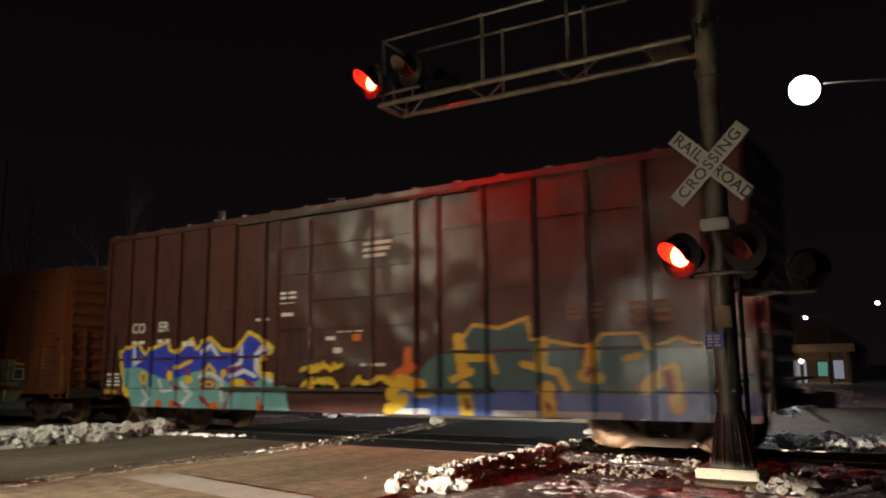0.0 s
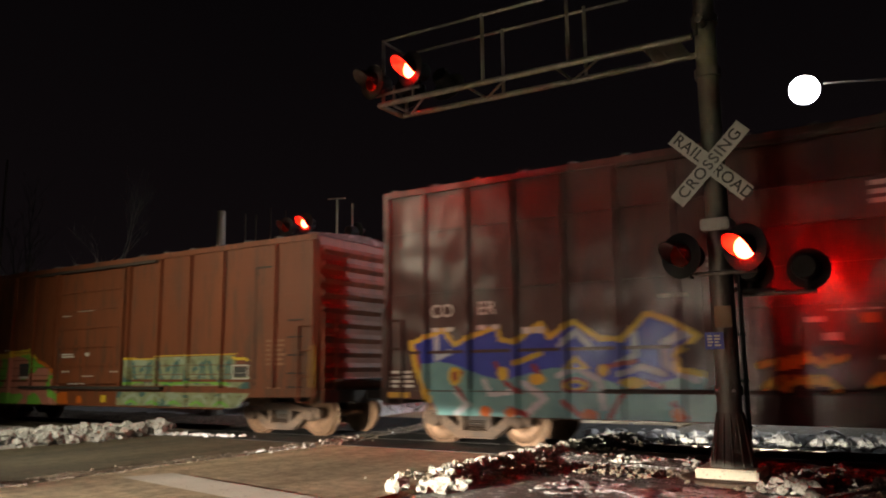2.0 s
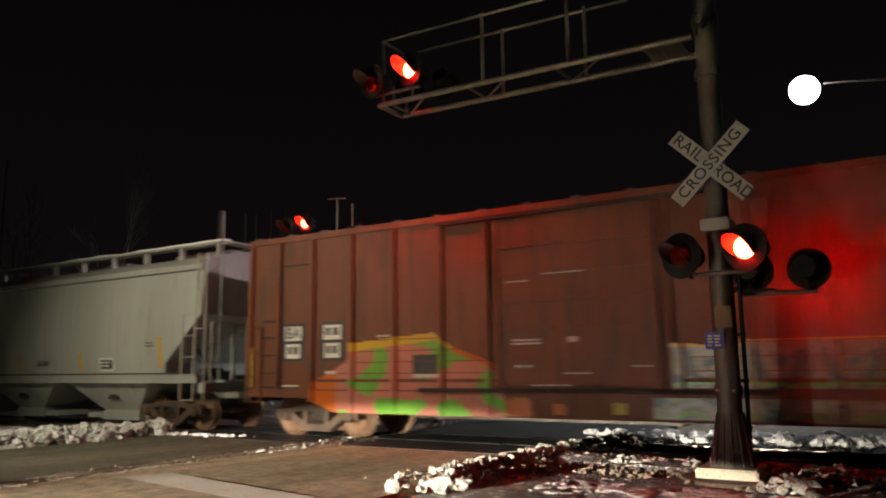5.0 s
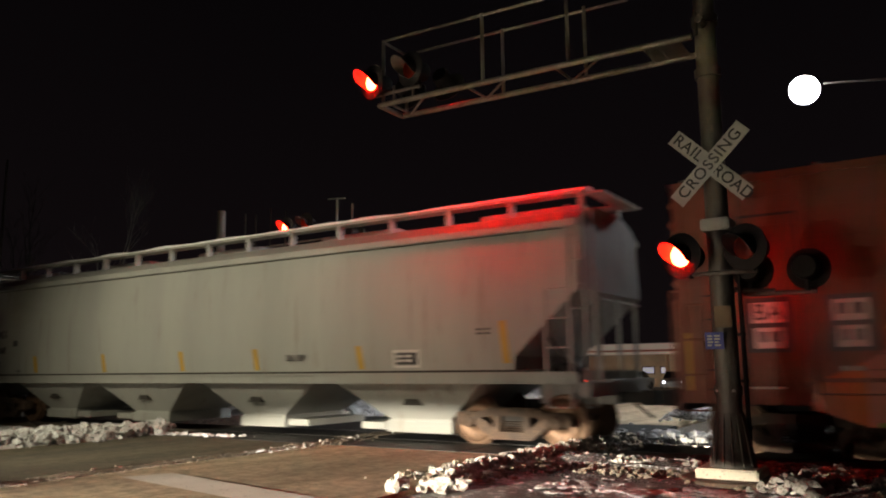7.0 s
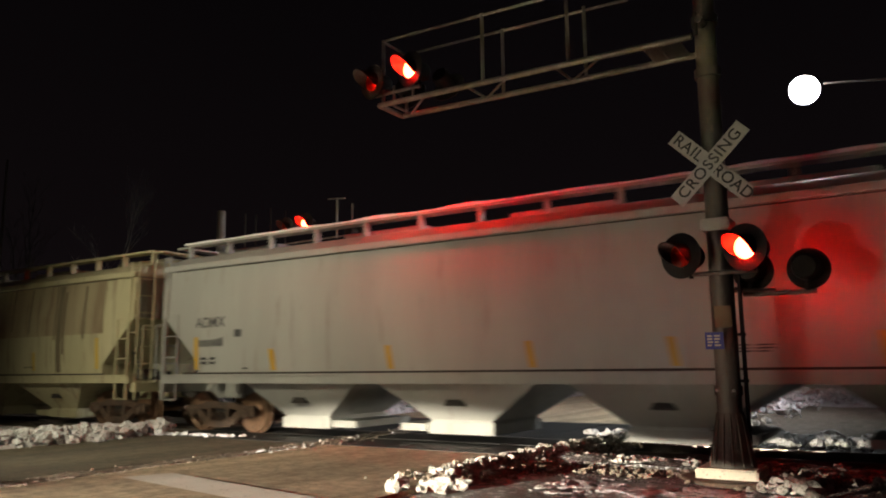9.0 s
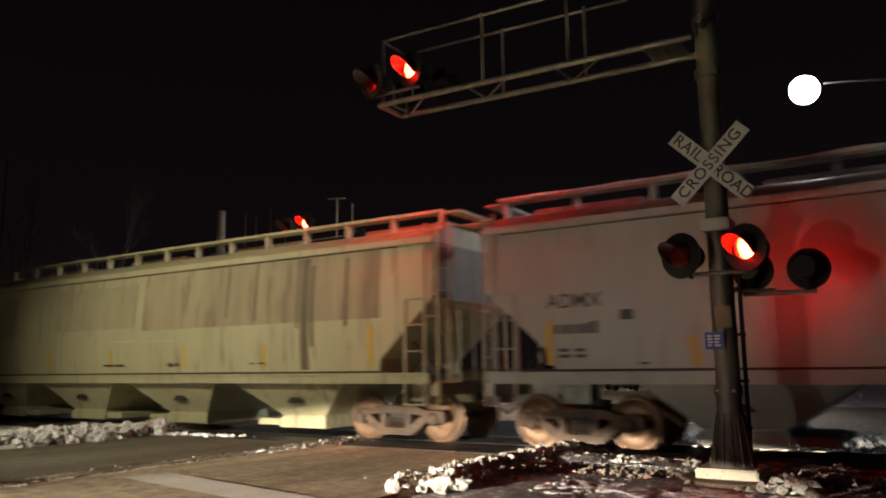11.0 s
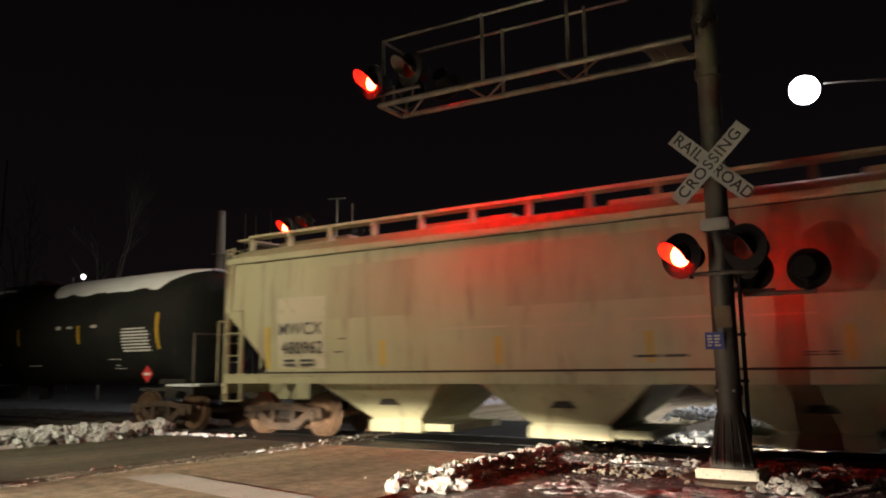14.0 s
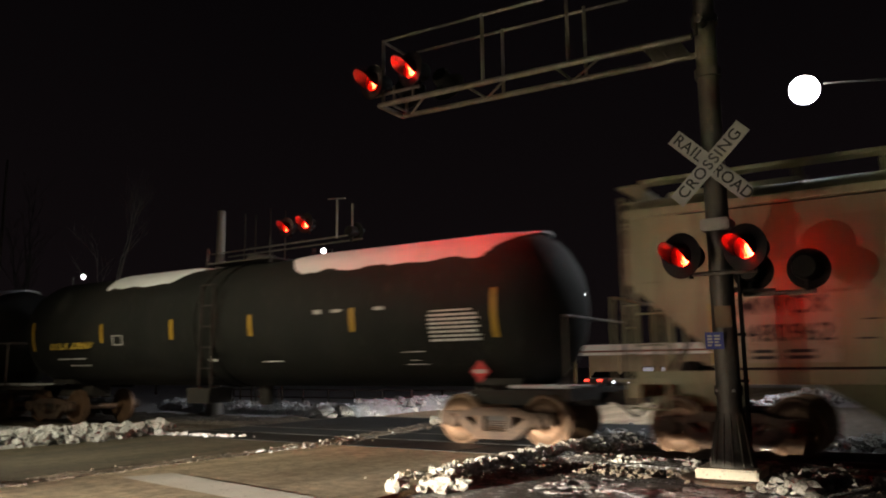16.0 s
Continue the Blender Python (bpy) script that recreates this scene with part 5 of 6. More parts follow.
    for pts, w, k in (([(2.74, 1.95), (2.82, 1.4)], 0.12, 3), ([(2.75, 1.6), (3.4, 1.6), (3.5, 1.36)], 0.06, 3), ([(2.6, 1.22), (3.0, 1.36)], 0.07, 3), ([(4.46, 1.85), (4.4, 1.45)], 0.10, 3), ([(4.05, 1.48), (4.7, 1.34), (4.85, 1.06)], 0.07, 3),
                      ([(5.34, 1.7), (5.25, 1.3)], 0.12, 3), ([(5.15, 1.28), (5.42, 1.24)], 0.10, 3), ([(2.86, 1.04), (2.92, 0.64)], 0.15, 3), ([(4.5, 1.05), (4.54, 0.66)], 0.15, 3), ([(6.2, 1.1), (6.65, 1.35), (6.7, 0.8)], 0.13, 3), ([(6.55, 1.3), (6.6, 1.05)], 0.07, 5), ([(5.9, 1.55), (6.1, 1.58)], 0.06, 3),
                      ([(1.68, 1.75), (1.62, 1.2)], 0.09, 4), ([(1.4, 1.3), (1.75, 1.45)], 0.10, 4), ([(1.3, 0.95), (1.5, 1.2), (1.9, 1.1)], 0.13, 3), ([(1.25, 0.66), (1.6, 0.85)], 0.12, 3), ([(1.9, 0.95), (2.15, 0.98)], 0.08, 3), ([(2.9, 0.85), (2.95, 0.72)], 0.05, 5), ([(5.25, 1.3), (5.3, 1.36)], 0.06, 5), ([(4.5, 0.8), (4.55, 0.72)], 0.05, 5)):
        s.line(pts, w, k)
    rnd = random.Random(3)
    for x0, z0, x1 in ((-1.05, 1.46, 0.0), (-1.0, 1.16, -0.1), (0.35, 1.18, 1.2)):
        x = x0
        while x < x1:
            s.line([(x, z0 + rnd.uniform(-0.08, 0.06)), (x + 0.14, z0 + rnd.uniform(-0.1, 0.1)), (x + 0.1, z0 + rnd.uniform(-0.1, 0.1))], 0.045, 3)
            x += 0.16
    s.mesh("graffiti", car_a, (P_DEEP, P_STEEL, P_YELLOW, P_ORANGE, P_RED, P_WHITE), lambda x, z: depth(x, z) if x > 1.85 else (-1.685 if z > 1.08 else -1.725), "slate-green and blue graffiti with yellow accents")


def stencils(car, y, blocks, material, name="stencil"):
    """Blocks of (x0, x1, z0, z1, rows, pieces) of small writing."""
    for i, (x0, x1, z0, z1, rows, n) in enumerate(blocks):
        bm = bmesh.new()
        bars(bm, x0, x1, z0, z1, y, rows, n, i + 3)
        tagged(part(name, bm, material, car), kind="stuff")


def flat(car, name, x0, x1, z0, z1, y, material, label=""):
    bm = bmesh.new()
    box(bm, x0, x1, y - 0.004, y, z0, z1)
    return part(name, bm, material, car, label)


paint_a()
lettering("reporting_mark", "CO", 0.34, car_a, STENCIL, pose(-6.62, -1.585, 2.47, 90, 0, 0))
lettering("reporting_mark", "ER", 0.34, car_a, STENCIL, pose(-5.66, -1.585, 2.48, 90, 0, 0))
stencils(car_a, -1.587, [(-6.85, -6.3, 2.06, 2.2, 1, 2), (-5.85, -5.3, 2.06, 2.22, 1, 2), (-4.95, -4.5, 1.95, 2.16, 1, 2), (-2.5, -2.05, 2.46, 2.58, 1, 1), (-7.8, -7.2, 1.05, 1.4, 4, 2)], STENCIL)
stencils(car_a, -1.655, [(-1.7, -1.2, 2.8, 3.1, 3, 2), (-1.65, -1.15, 2.52, 2.66, 1, 1), (-0.4, -0.1, 1.98, 2.12, 1, 1), (-0.2, 0.05, 1.7, 1.9, 1, 1), (-0.1, 0.6, 2.15, 2.2, 1, 3), (0.5, 1.2, 1.45, 1.56, 1, 3), (0.55, 1.5, 3.6, 3.98, 3, 1)], STENCIL)
stencils(car_a, -1.587, [(4.9, 5.6, 2.2, 2.5, 3, 2), (6.0, 6.8, 2.1, 2.5, 3, 2)], FADED)
flat(car_a, "reflective_stripe", -1.62, -1.48, 1.36, 1.76, -1.585, YELLOW, "yellow reflective stripe")
flat(car_a, "reflective_stripe", -7.85, -7.35, 0.88, 0.98, -1.612, YELLOW, "yellow reflective stripe")
flat(car_a, "orange_tag", 0.3, 0.5, 1.98, 2.12, -1.655, P_ORANGE)


def paint_b():
    depth = rib_depth(b_ribs)
    s = Spray(-6.2, -1.3, 0.57, 2.15, 0.03)
    top = [(-6.0, 0.8), (-5.9, 1.2), (-5.5, 1.35), (-5.0, 1.62), (-4.95, 1.9), (-2.95, 2.05), (-2.5, 1.75), (-1.75, 1.5), (-1.5, 1.35), (-1.4, 0.57), (-5.3, 0.57)]
    body = s.inside(top)
    s.g[body] = 1
    n = np.array([[noise.noise((x * 1.5, z * 2.2, 3)) for z in s.Z[0]] for x in s.X[:, 0]])
    s.g[body & (n > 0.16)] = 2
    s.g[body & (s.X > -2.9) & (s.Z > 1.55)] = 2
    s.g[body & (s.X < -5.3)] = 3
    s.g[body & (s.Z > 1.68 + (s.X + 3) * 0.09 + 0.26) & (s.X < -2.7)] = 4
    s.line(top[4:7], 0.04, 4)
    s.line(top[6:9], 0.05, 3)
    s.fill([(-3.4, 1.3), (-2.85, 1.3), (-2.85, 1.68), (-3.4, 1.68)], 5)
    s.line([(-3.4, 1.28), (-2.85, 1.28)], 0.025, 6)
    s.mesh("graffiti", car_b, (P_PINK, P_GREEN, P_ORANGE, P_YELLOW, STENCILBLACK, STENCIL), depth, "pink graffiti with bright green edges")
    s = Spray(-1.5, 6.0, 0.57, 1.85, 0.03)
    for pts in ([(1.55, 1.08), (5.4, 1.08), (5.4, 1.76), (2.55, 1.78), (2.5, 1.7), (1.55, 1.72)], [(5.0, 1.08), (5.85, 1.0), (5.85, 1.3), (5.0, 1.3)], [(1.2, 0.6), (5.5, 0.6), (5.9, 0.92), (1.2, 0.92)]):
        s.fill(pts, 1)
    n = np.array([[noise.noise((x * 2.2, z * 4, 8)) for z in s.Z[0]] for x in s.X[:, 0]])
    s.g[(s.g == 1) & (n > 0.22)] = 3
    s.g[(s.g == 1) & (n < -0.36)] = 2
    for x in (1.75, 2.75, 3.7, 4.55):
        s.line([(x, 1.62), (x + 0.1, 1.2), (x + 0.5, 1.18), (x + 0.62, 1.6), (x + 0.3, 1.45)], 0.05, 2)
        s.line([(x + 0.12, 1.66), (x + 0.2, 1.3), (x + 0.42, 1.3), (x + 0.5, 1.62)], 0.022, 3)
        s.line([(x + 0.7, 1.68), (x + 0.68, 1.14)], 0.03, 2)
    s.line([(1.6, 1.14), (2.4, 1.2), (3.2, 1.12), (4.2, 1.18), (5.2, 1.12)], 0.03, 6)
    for x in (1.5, 2.3, 3.1, 3.9, 4.7):
        s.line([(x, 0.66), (x + 0.2, 0.84), (x + 0.45, 0.86), (x + 0.6, 0.7)], 0.035, 3)
        s.line([(x + 0.1, 0.66), (x + 0.3, 0.72), (x + 0.5, 0.64)], 0.03, 6)
    s.line([(1.55, 1.74), (2.5, 1.72), (2.6, 1.79), (5.4, 1.78)], 0.022, 4)
    s.fill([(-1.4, 0.6), (-0.9, 0.6), (-0.95, 0.9), (-1.4, 0.88)], 5)
    s.fill([(0.55, 0.66), (0.75, 0.66), (0.75, 0.84), (0.55, 0.84)], 4)
    s.fill([(-0.5, 0.62), (-0.25, 0.62), (-0.3, 0.8), (-0.5, 0.8)], 5)
    s.line([(5.3, 1.7), (5.8, 1.66)], 0.03, 4)
    s.mesh("graffiti", car_b, (P_MINT, P_DEEP, P_PALE, P_YELLOW, P_ORANGE, P_GREEN), lambda x, z: depth(x, z) if abs(x) > 1.7 else (-1.72 if z > 0.98 else -1.62), "faded pale green graffiti")


paint_b()
for x, mark in ((-6.5, "BA"), (-5.42, "")):
    flat(car_b, "mark_panel", x - 0.31, x + 0.31, 1.60, 2.40, -1.585, STENCILBLACK, "dark repainted panel")
    for z0, z1, w in ((2.03, 2.33, 0.23), (1.66, 1.96, 0.20)):
        patch = flat(car_b, "mark_patch", x - w, x + w, z0, z1, -1.5895, MARKWHITE, "white patch with dark marks")
        if mark and z0 > 2:
            lettering("reporting_mark", mark, 0.34, patch, STENCILBLACK, pose(x, -1.596, (z0 + z1) / 2, 90, 0, 0))
        else:
            stencils(car_b, -1.597, [(x - w + 0.06, x + w - 0.02, z0 + 0.02, z1 - 0.0, 1, 2)], STENCILBLACK, "number_bars")
# pressed siding seams and the outlined end panels
for side_x0, side_x1 in ((-7.7, -1.75), (1.5, 7.7)):
    bm = bmesh.new()
    for k in range(13):
        z = 1.34 + 0.215 * k
        box(bm, side_x0, side_x1, -1.587, -1.578, z - 0.008, z + 0.008)
    tagged(part("siding_seams", bm, BROWN, car_b, "thin horizontal siding seams"), kind="stuff")
for x0, x1, z0, z1 in ((-6.85, -6.02, 1.1, 3.66), (5.98, 6.55, 1.1, 3.7)):
    for a in ((x0, x0 + 0.04, z0, z1), (x1 - 0.04, x1, z0, z1), (x0, x1, z1 - 0.04, z1)):
        flat(car_b, "panel_edge", *a, -1.59, UNDER)
for z in (1.05, 1.34, 1.72, 2.1, 2.46):
    flat(car_b, "grab_iron", -7.4, -7.0, z, z + 0.03, -1.62, UNDER)
    flat(car_b, "grab_iron", 7.0, 7.45, z, z + 0.03, -1.62, UNDER)
stencils(car_b, -1.587, [(-6.8, -6.1, 1.06, 1.12, 1, 1), (-4.25, -3.9, 2.02, 2.1, 1, 2), (5.3, 5.85, 1.36, 1.38, 1, 1), (-5.6, -5.3, 1.3, 1.42, 1, 2)], STENCIL)
stencils(car_b, -1.587, [(6.35, 6.95, 1.5, 2.1, 6, 2), (6.4, 7.0, 1.02, 1.07, 1, 1)], FADED)
stencils(car_b, -1.645, [(-1.35, -0.7, 2.9, 2.94, 1, 1), (-0.65, 0.5, 3.0, 3.05, 1, 1), (-1.25, -0.6, 1.8, 1.92, 2, 1), (-0.2, 0.0, 1.8, 1.96, 1, 1), (-1.2, -0.8, 1.4, 1.48, 1, 2), (-0.3, 0.45, 1.3, 1.34, 1, 1), (0.9, 1.25, 1.4, 1.45, 1, 2), (-0.9, -0.1, 1.1, 1.14, 1, 3)], STENCIL)
for x0, x1, z0, z1 in ((5.3, 5.82, 1.52, 1.55), (5.3, 5.82, 1.22, 1.25), (5.3, 5.33, 1.22, 1.55), (5.79, 5.82, 1.22, 1.55)):
    flat(car_b, "stencil_frame", x0, x1, z0, z1, -1.588, STENCIL)
flat(car_b, "stencil_frame", 5.36, 5.76, 1.28, 1.5, -1.586, STENCILBLACK)
flat(car_b, "reflective_stripe", 7.64, 7.80, 1.05, 1.92, -1.636, YELLOW, "yellow reflective stripe")
flat(car_b, "reflective_stripe", -7.80, -7.64, 1.05, 1.92, -1.636, YELLOW, "yellow reflective stripe")


def on_hopper(car, name, x0, x1, z0, z1, material, lean=0.0, label=""):
    """A flat mark that follows the bowed side; narrow streaks lie over the broad bands."""
    proud = 0.011 if name == "grime_streak" else 0.006
    bm = bmesh.new()
    zz = [z0 + (z1 - z0) * k / 6 for k in range(7)]
    rows = []
    for x, s in ((x0, -1), (x1, 1)):
        rows.append([(x + lean * (z - z0), -hopper_depth(z) - proud, z) for z in zz] + [(x + lean * (z - z0), -hopper_depth(z) + 0.012, z) for z in zz[::-1]])
    loft(bm, rows)
    return part(name, bm, material, car, label)


for x in (-9.0 + 2.7, -3.14, -0.09, 2.39, 5.31):
    on_hopper(car_c, "reflective_stripe", x - 0.07, x + 0.07, 1.42, 1.88, YELLOW, -0.15, "yellow reflective stripe")
on_hopper(car_c, "reflective_stripe", 8.52, 8.66, 1.5, 2.25, YELLOW, -0.08, "yellow reflective stripe")
on_hopper(car_c, "reflective_stripe", -8.85, -8.72, 1.45, 2.2, YELLOW, 0.02, "yellow reflective stripe")
lettering("reporting_mark", "ADMX", 0.34, car_c, STENCILBLACK, pose(-8.3, -1.585, 2.52, 89, 0, 0))
stencils(car_c, -1.575, [(-8.68, -7.82, 1.88, 2.26, 1, 6), (-8.6, -8.0, 1.55, 1.75, 2, 2), (-7.5, -7.22, 2.1, 2.4, 1, 1)], STENCILBLACK)
stencils(car_c, -1.58, [(3.3, 3.9, 1.6, 1.74, 3, 2), (8.0, 8.35, 2.0, 2.15, 2, 2), (-7.2, -7.0, 1.44, 1.5, 1, 1)], STENCILBLACK)
for x0, x1, z0, z1 in ((6.1, 6.72, 1.74, 1.78), (6.1, 6.72, 1.44, 1.48), (6.1, 6.14, 1.44, 1.78), (6.68, 6.72, 1.44, 1.78)):
    on_hopper(car_c, "stencil_frame", x0, x1, z0, z1, STENCIL)
on_hopper(car_c, "stencil_panel", 6.16, 6.66, 1.5, 1.72, STENCILBLACK)
stencils(car_c, -1.578, [(6.22, 6.6, 1.53, 1.7, 2, 2)], STENCIL)
PATCH = surface("cleaner_cream_repaint", (0.52, 0.47, 0.34), (0.47, 0.42, 0.29), 0.55, grain=5, blotch=0.8, bump=0.06, third=(0.36, 0.3, 0.2), amount=0.25)
STAIN = surface("brown_dirty_band", (0.25, 0.20, 0.125), (0.37, 0.32, 0.2), 0.65, grain=4, blotch=0.9, stretch=(1, 1, 0.12), bump=0.08, third=(0.2, 0.15, 0.09), amount=0.35)
DARKSTREAK = surface("dark_run_down_grime", (0.085, 0.065, 0.04), (0.2, 0.165, 0.1), 0.65, grain=6, blotch=1.6, stretch=(1, 1, 0.15), bump=0.05)
FILM = surface("thin_grime_film", (0.40, 0.365, 0.23), (0.34, 0.30, 0.18), 0.62, grain=5, blotch=0.8, stretch=(1, 1, 0.12), bump=0.06, third=(0.30, 0.25, 0.16), amount=0.3)
END_SHADE_STREAKS = surface("streaked_end_shade", (0.10, 0.09, 0.07), (0.2, 0.18, 0.14), 0.65, grain=9, blotch=2.0, stretch=(1, 1, 0.1), bump=0.08, third=(0.5, 0.5, 0.48), amount=0.12)
# Thin dark plates put shade, with pale streaks, onto the end sheets.
for x0, x1 in ((9.853, 9.859), (-9.859, -9.853)):
    bm = bmesh.new()
    box(bm, x0, x1, -1.46, 1.46, 2.78, 3.84)
    part("end_grime", bm, END_SHADE_STREAKS, car_d, "dark plate with pale streaks, shade painted on the end sheet")
on_hopper(car_d, "repaint_patch", -8.2, -6.85, 1.45, 2.95, PATCH, 0, "cleaner cream repaint patch")
on_hopper(car_d, "dirt_band", -6.8, -4.6, 2.45, 3.55, FILM, 0, "thin grime film along the side")
for u0, u1, tall in ((-2.6, 0.9, 3.6),):
    on_hopper(car_d, "dirt_band", u0, u1, 2.5, tall, FILM, 0, "thin grime film along the side")
# Dark lines along the side, above the sill and below the eave.
for car, u in ((car_c, 9.3), (car_d, 8.6)):
    on_hopper(car, "sill_seam", -u, u, 1.345, 1.385, UNDER, 0, "dark line above the sill")
    on_hopper(car, "eave_seam", -u - 0.4, u + 0.4, 3.80, 3.835, UNDER, 0, "dark line under the eave")
for u0, u1, z in ((-4.0, -2.6, 2.14), (-2.3, -1.1, 2.12), (-0.4, 1.0, 2.16), (1.3, 2.4, 2.14)):
    on_hopper(car_d, "scrape", u0, u1, z, z + 0.03, FASCIA, 0, "pale scrape along the side")
on_hopper(car_d, "dirt_band", 1.2, 8.6, 2.42, 3.80, STAIN, 0, "brown grime band along the side")
for u0, u1, z0, z1 in ((6.50, 6.72, 1.42, 3.78), (6.78, 6.86, 1.9, 3.6), (6.38, 6.44, 2.3, 3.78), (5.1, 5.18, 2.5, 3.78), (4.2, 4.26, 2.6, 3.78), (7.7, 7.78, 2.3, 3.7)):
    on_hopper(car_d, "grime_streak", u0, u1, z0, z1, DARKSTREAK, 0, "dark brown grime streak")
for x in (-5.38, -2.8, -0.06, 2.78, 5.42):
    on_hopper(car_d, "reflective_stripe", x - 0.06, x + 0.06, 1.48, 1.98, STENCILYELLOW, 0, "faded yellow reflective stripe")
on_hopper(car_d, "reflective_stripe", -8.56, -8.44, 1.45, 2.35, STENCILYELLOW, 0, "faded yellow reflective stripe")
on_hopper(car_d, "reflective_stripe", 8.3, 8.42, 1.5, 2.3, STENCILYELLOW, 0, "faded yellow reflective stripe")
lettering("reporting_mark", "MWCX", 0.36, car_d, STENCILBLACK, pose(-7.55, -1.598, 2.27, 89, 0, 0), spacing=1.1)
lettering("car_number", "480962", 0.36, car_d, STENCILBLACK, pose(-7.48, -1.592, 1.87, 91, 0, 0), spacing=1.1)
stencils(car_d, -1.575, [(-8.0, -7.05, 1.48, 1.66, 2, 2), (-6.6, -6.25, 1.75, 1.8, 1, 1), (-6.5, -6.25, 2.02, 2.06, 1, 1), (-0.3, 0.6, 1.54, 1.62, 1, 2), (2.2, 2.75, 1.54, 1.62, 2, 2), (5.0, 5.5, 1.54, 1.6, 1, 2)], STENCILBLACK)

# the tank car behind, and one added ahead in place of a lower car
for u, note in ((E0 - 18.35, "sooty black tank car at the tail of the row"), (10.7, "black tank car standing in for the leading car")):
    ob = copy_thing(car_e, pose(u, 0, 0))
    tagged(ob, note)
    TRAIN.append((ob, u))
    for child in ob.children_recursive:
        if child.name.startswith("wheelset"):
            WHEELS.append((child, child.location.x))


# ---- beyond the track ----
def yard_lamp():
    base = thing("yard_lamp", "very bright white yard lamp on a long arm", "street lamp", at=pose(-2.62, 10.08, -2.65))
    bm = bmesh.new()
    tube(bm, (7.5, 2.6, 2.4), (7.5, 2.6, 12.4), 0.16, 12, 0.1)
    part("pole", bm, WOOD, base)
    bm = bmesh.new()
    tube(bm, (7.5, 2.6, 12.0), (0.5, 0.15, 12.12), 0.035, 8)
    part("arm", bm, STEEL, base)
    bm = bmesh.new()
    spin(bm, [(12.02, 0.30), (12.15, 0.34), (12.30, 0.22), (12.36, 0.05)], "z", 20)
    part("hood", bm, STEEL, base, smooth=True)
    # Globe drawn oversize, so that its shape stands in for the lamp's glare.
    bm = bmesh.new()
    bmesh.ops.create_uvsphere(bm, u_segments=24, v_segments=14, radius=0.41)
    part("globe", bm, YARD_GLOW, base, "oversized glowing white globe, standing in for glare", True, at=pose(0, 0, 11.98))


yard_lamp()


def lamp_post(x, y, h, arm, glow_mat, r, label, group="distant lamps"):
    base = thing("street_lamp", label, "street lamp", group, pose(x, y, -0.3))
    bm = bmesh.new()
    tube(bm, (arm, 0, 0), (arm, 0, h + 0.35), 0.10, 8, 0.07)
    tube(bm, (arm, 0, h + 0.3), (0, 0, h + 0.32), 0.05, 6)
    part("pole", bm, STEEL, base)
    bm = bmesh.new()
    loft(bm, [[(-0.35, -0.14, h + 0.34), (-0.35, 0.14, h + 0.34), (-0.3, 0.1, h + 0.44), (-0.3, -0.1, h + 0.44)], [(0.35, -0.14, h + 0.34), (0.35, 0.14, h + 0.34), (0.3, 0.1, h + 0.44), (0.3, -0.1, h + 0.44)]])
    part("lamp_head", bm, STEEL, base)
    bm = bmesh.new()
    bmesh.ops.create_uvsphere(bm, u_segments=16, v_segments=8, radius=r)
    part("lamp_glass", bm, glow_mat, base, "glowing lamp glass", True, at=pose(0, 0, h + 0.25))


lamp_post(-8.3, 50.0, 4.95, 1.4, LAMP_GLOW, 0.13, "pale street lamp with a bent arm")
lamp_post(-4.0, 60.0, 6.5, 3.0, BLUE_GLOW, 0.19, "bluish street lamp far beyond the track")
lamp_post(-30.0, 60.0, 8.8, -1.5, LAMP_GLOW, 0.17, "distant street lamp past the buildings")
lamp_post(-65.3, 60.0, 16.5, 1.5, LAMP_GLOW, 0.34, "distant tall white lamp above the yard")
lamp_post(-60.0, 24.0, 9.4, -1.5, LAMP_GLOW, 0.20, "distant white lamp by the line")


CANOPY_GLOW = glow("canopy_lamp_glow", (1.0, 0.85, 0.65), 9.0)
# The fascia's brightness is put in as a faint emission.
LIT_FASCIA = glow("glowing_fascia", (1.0, 0.84, 0.68), 0.13)


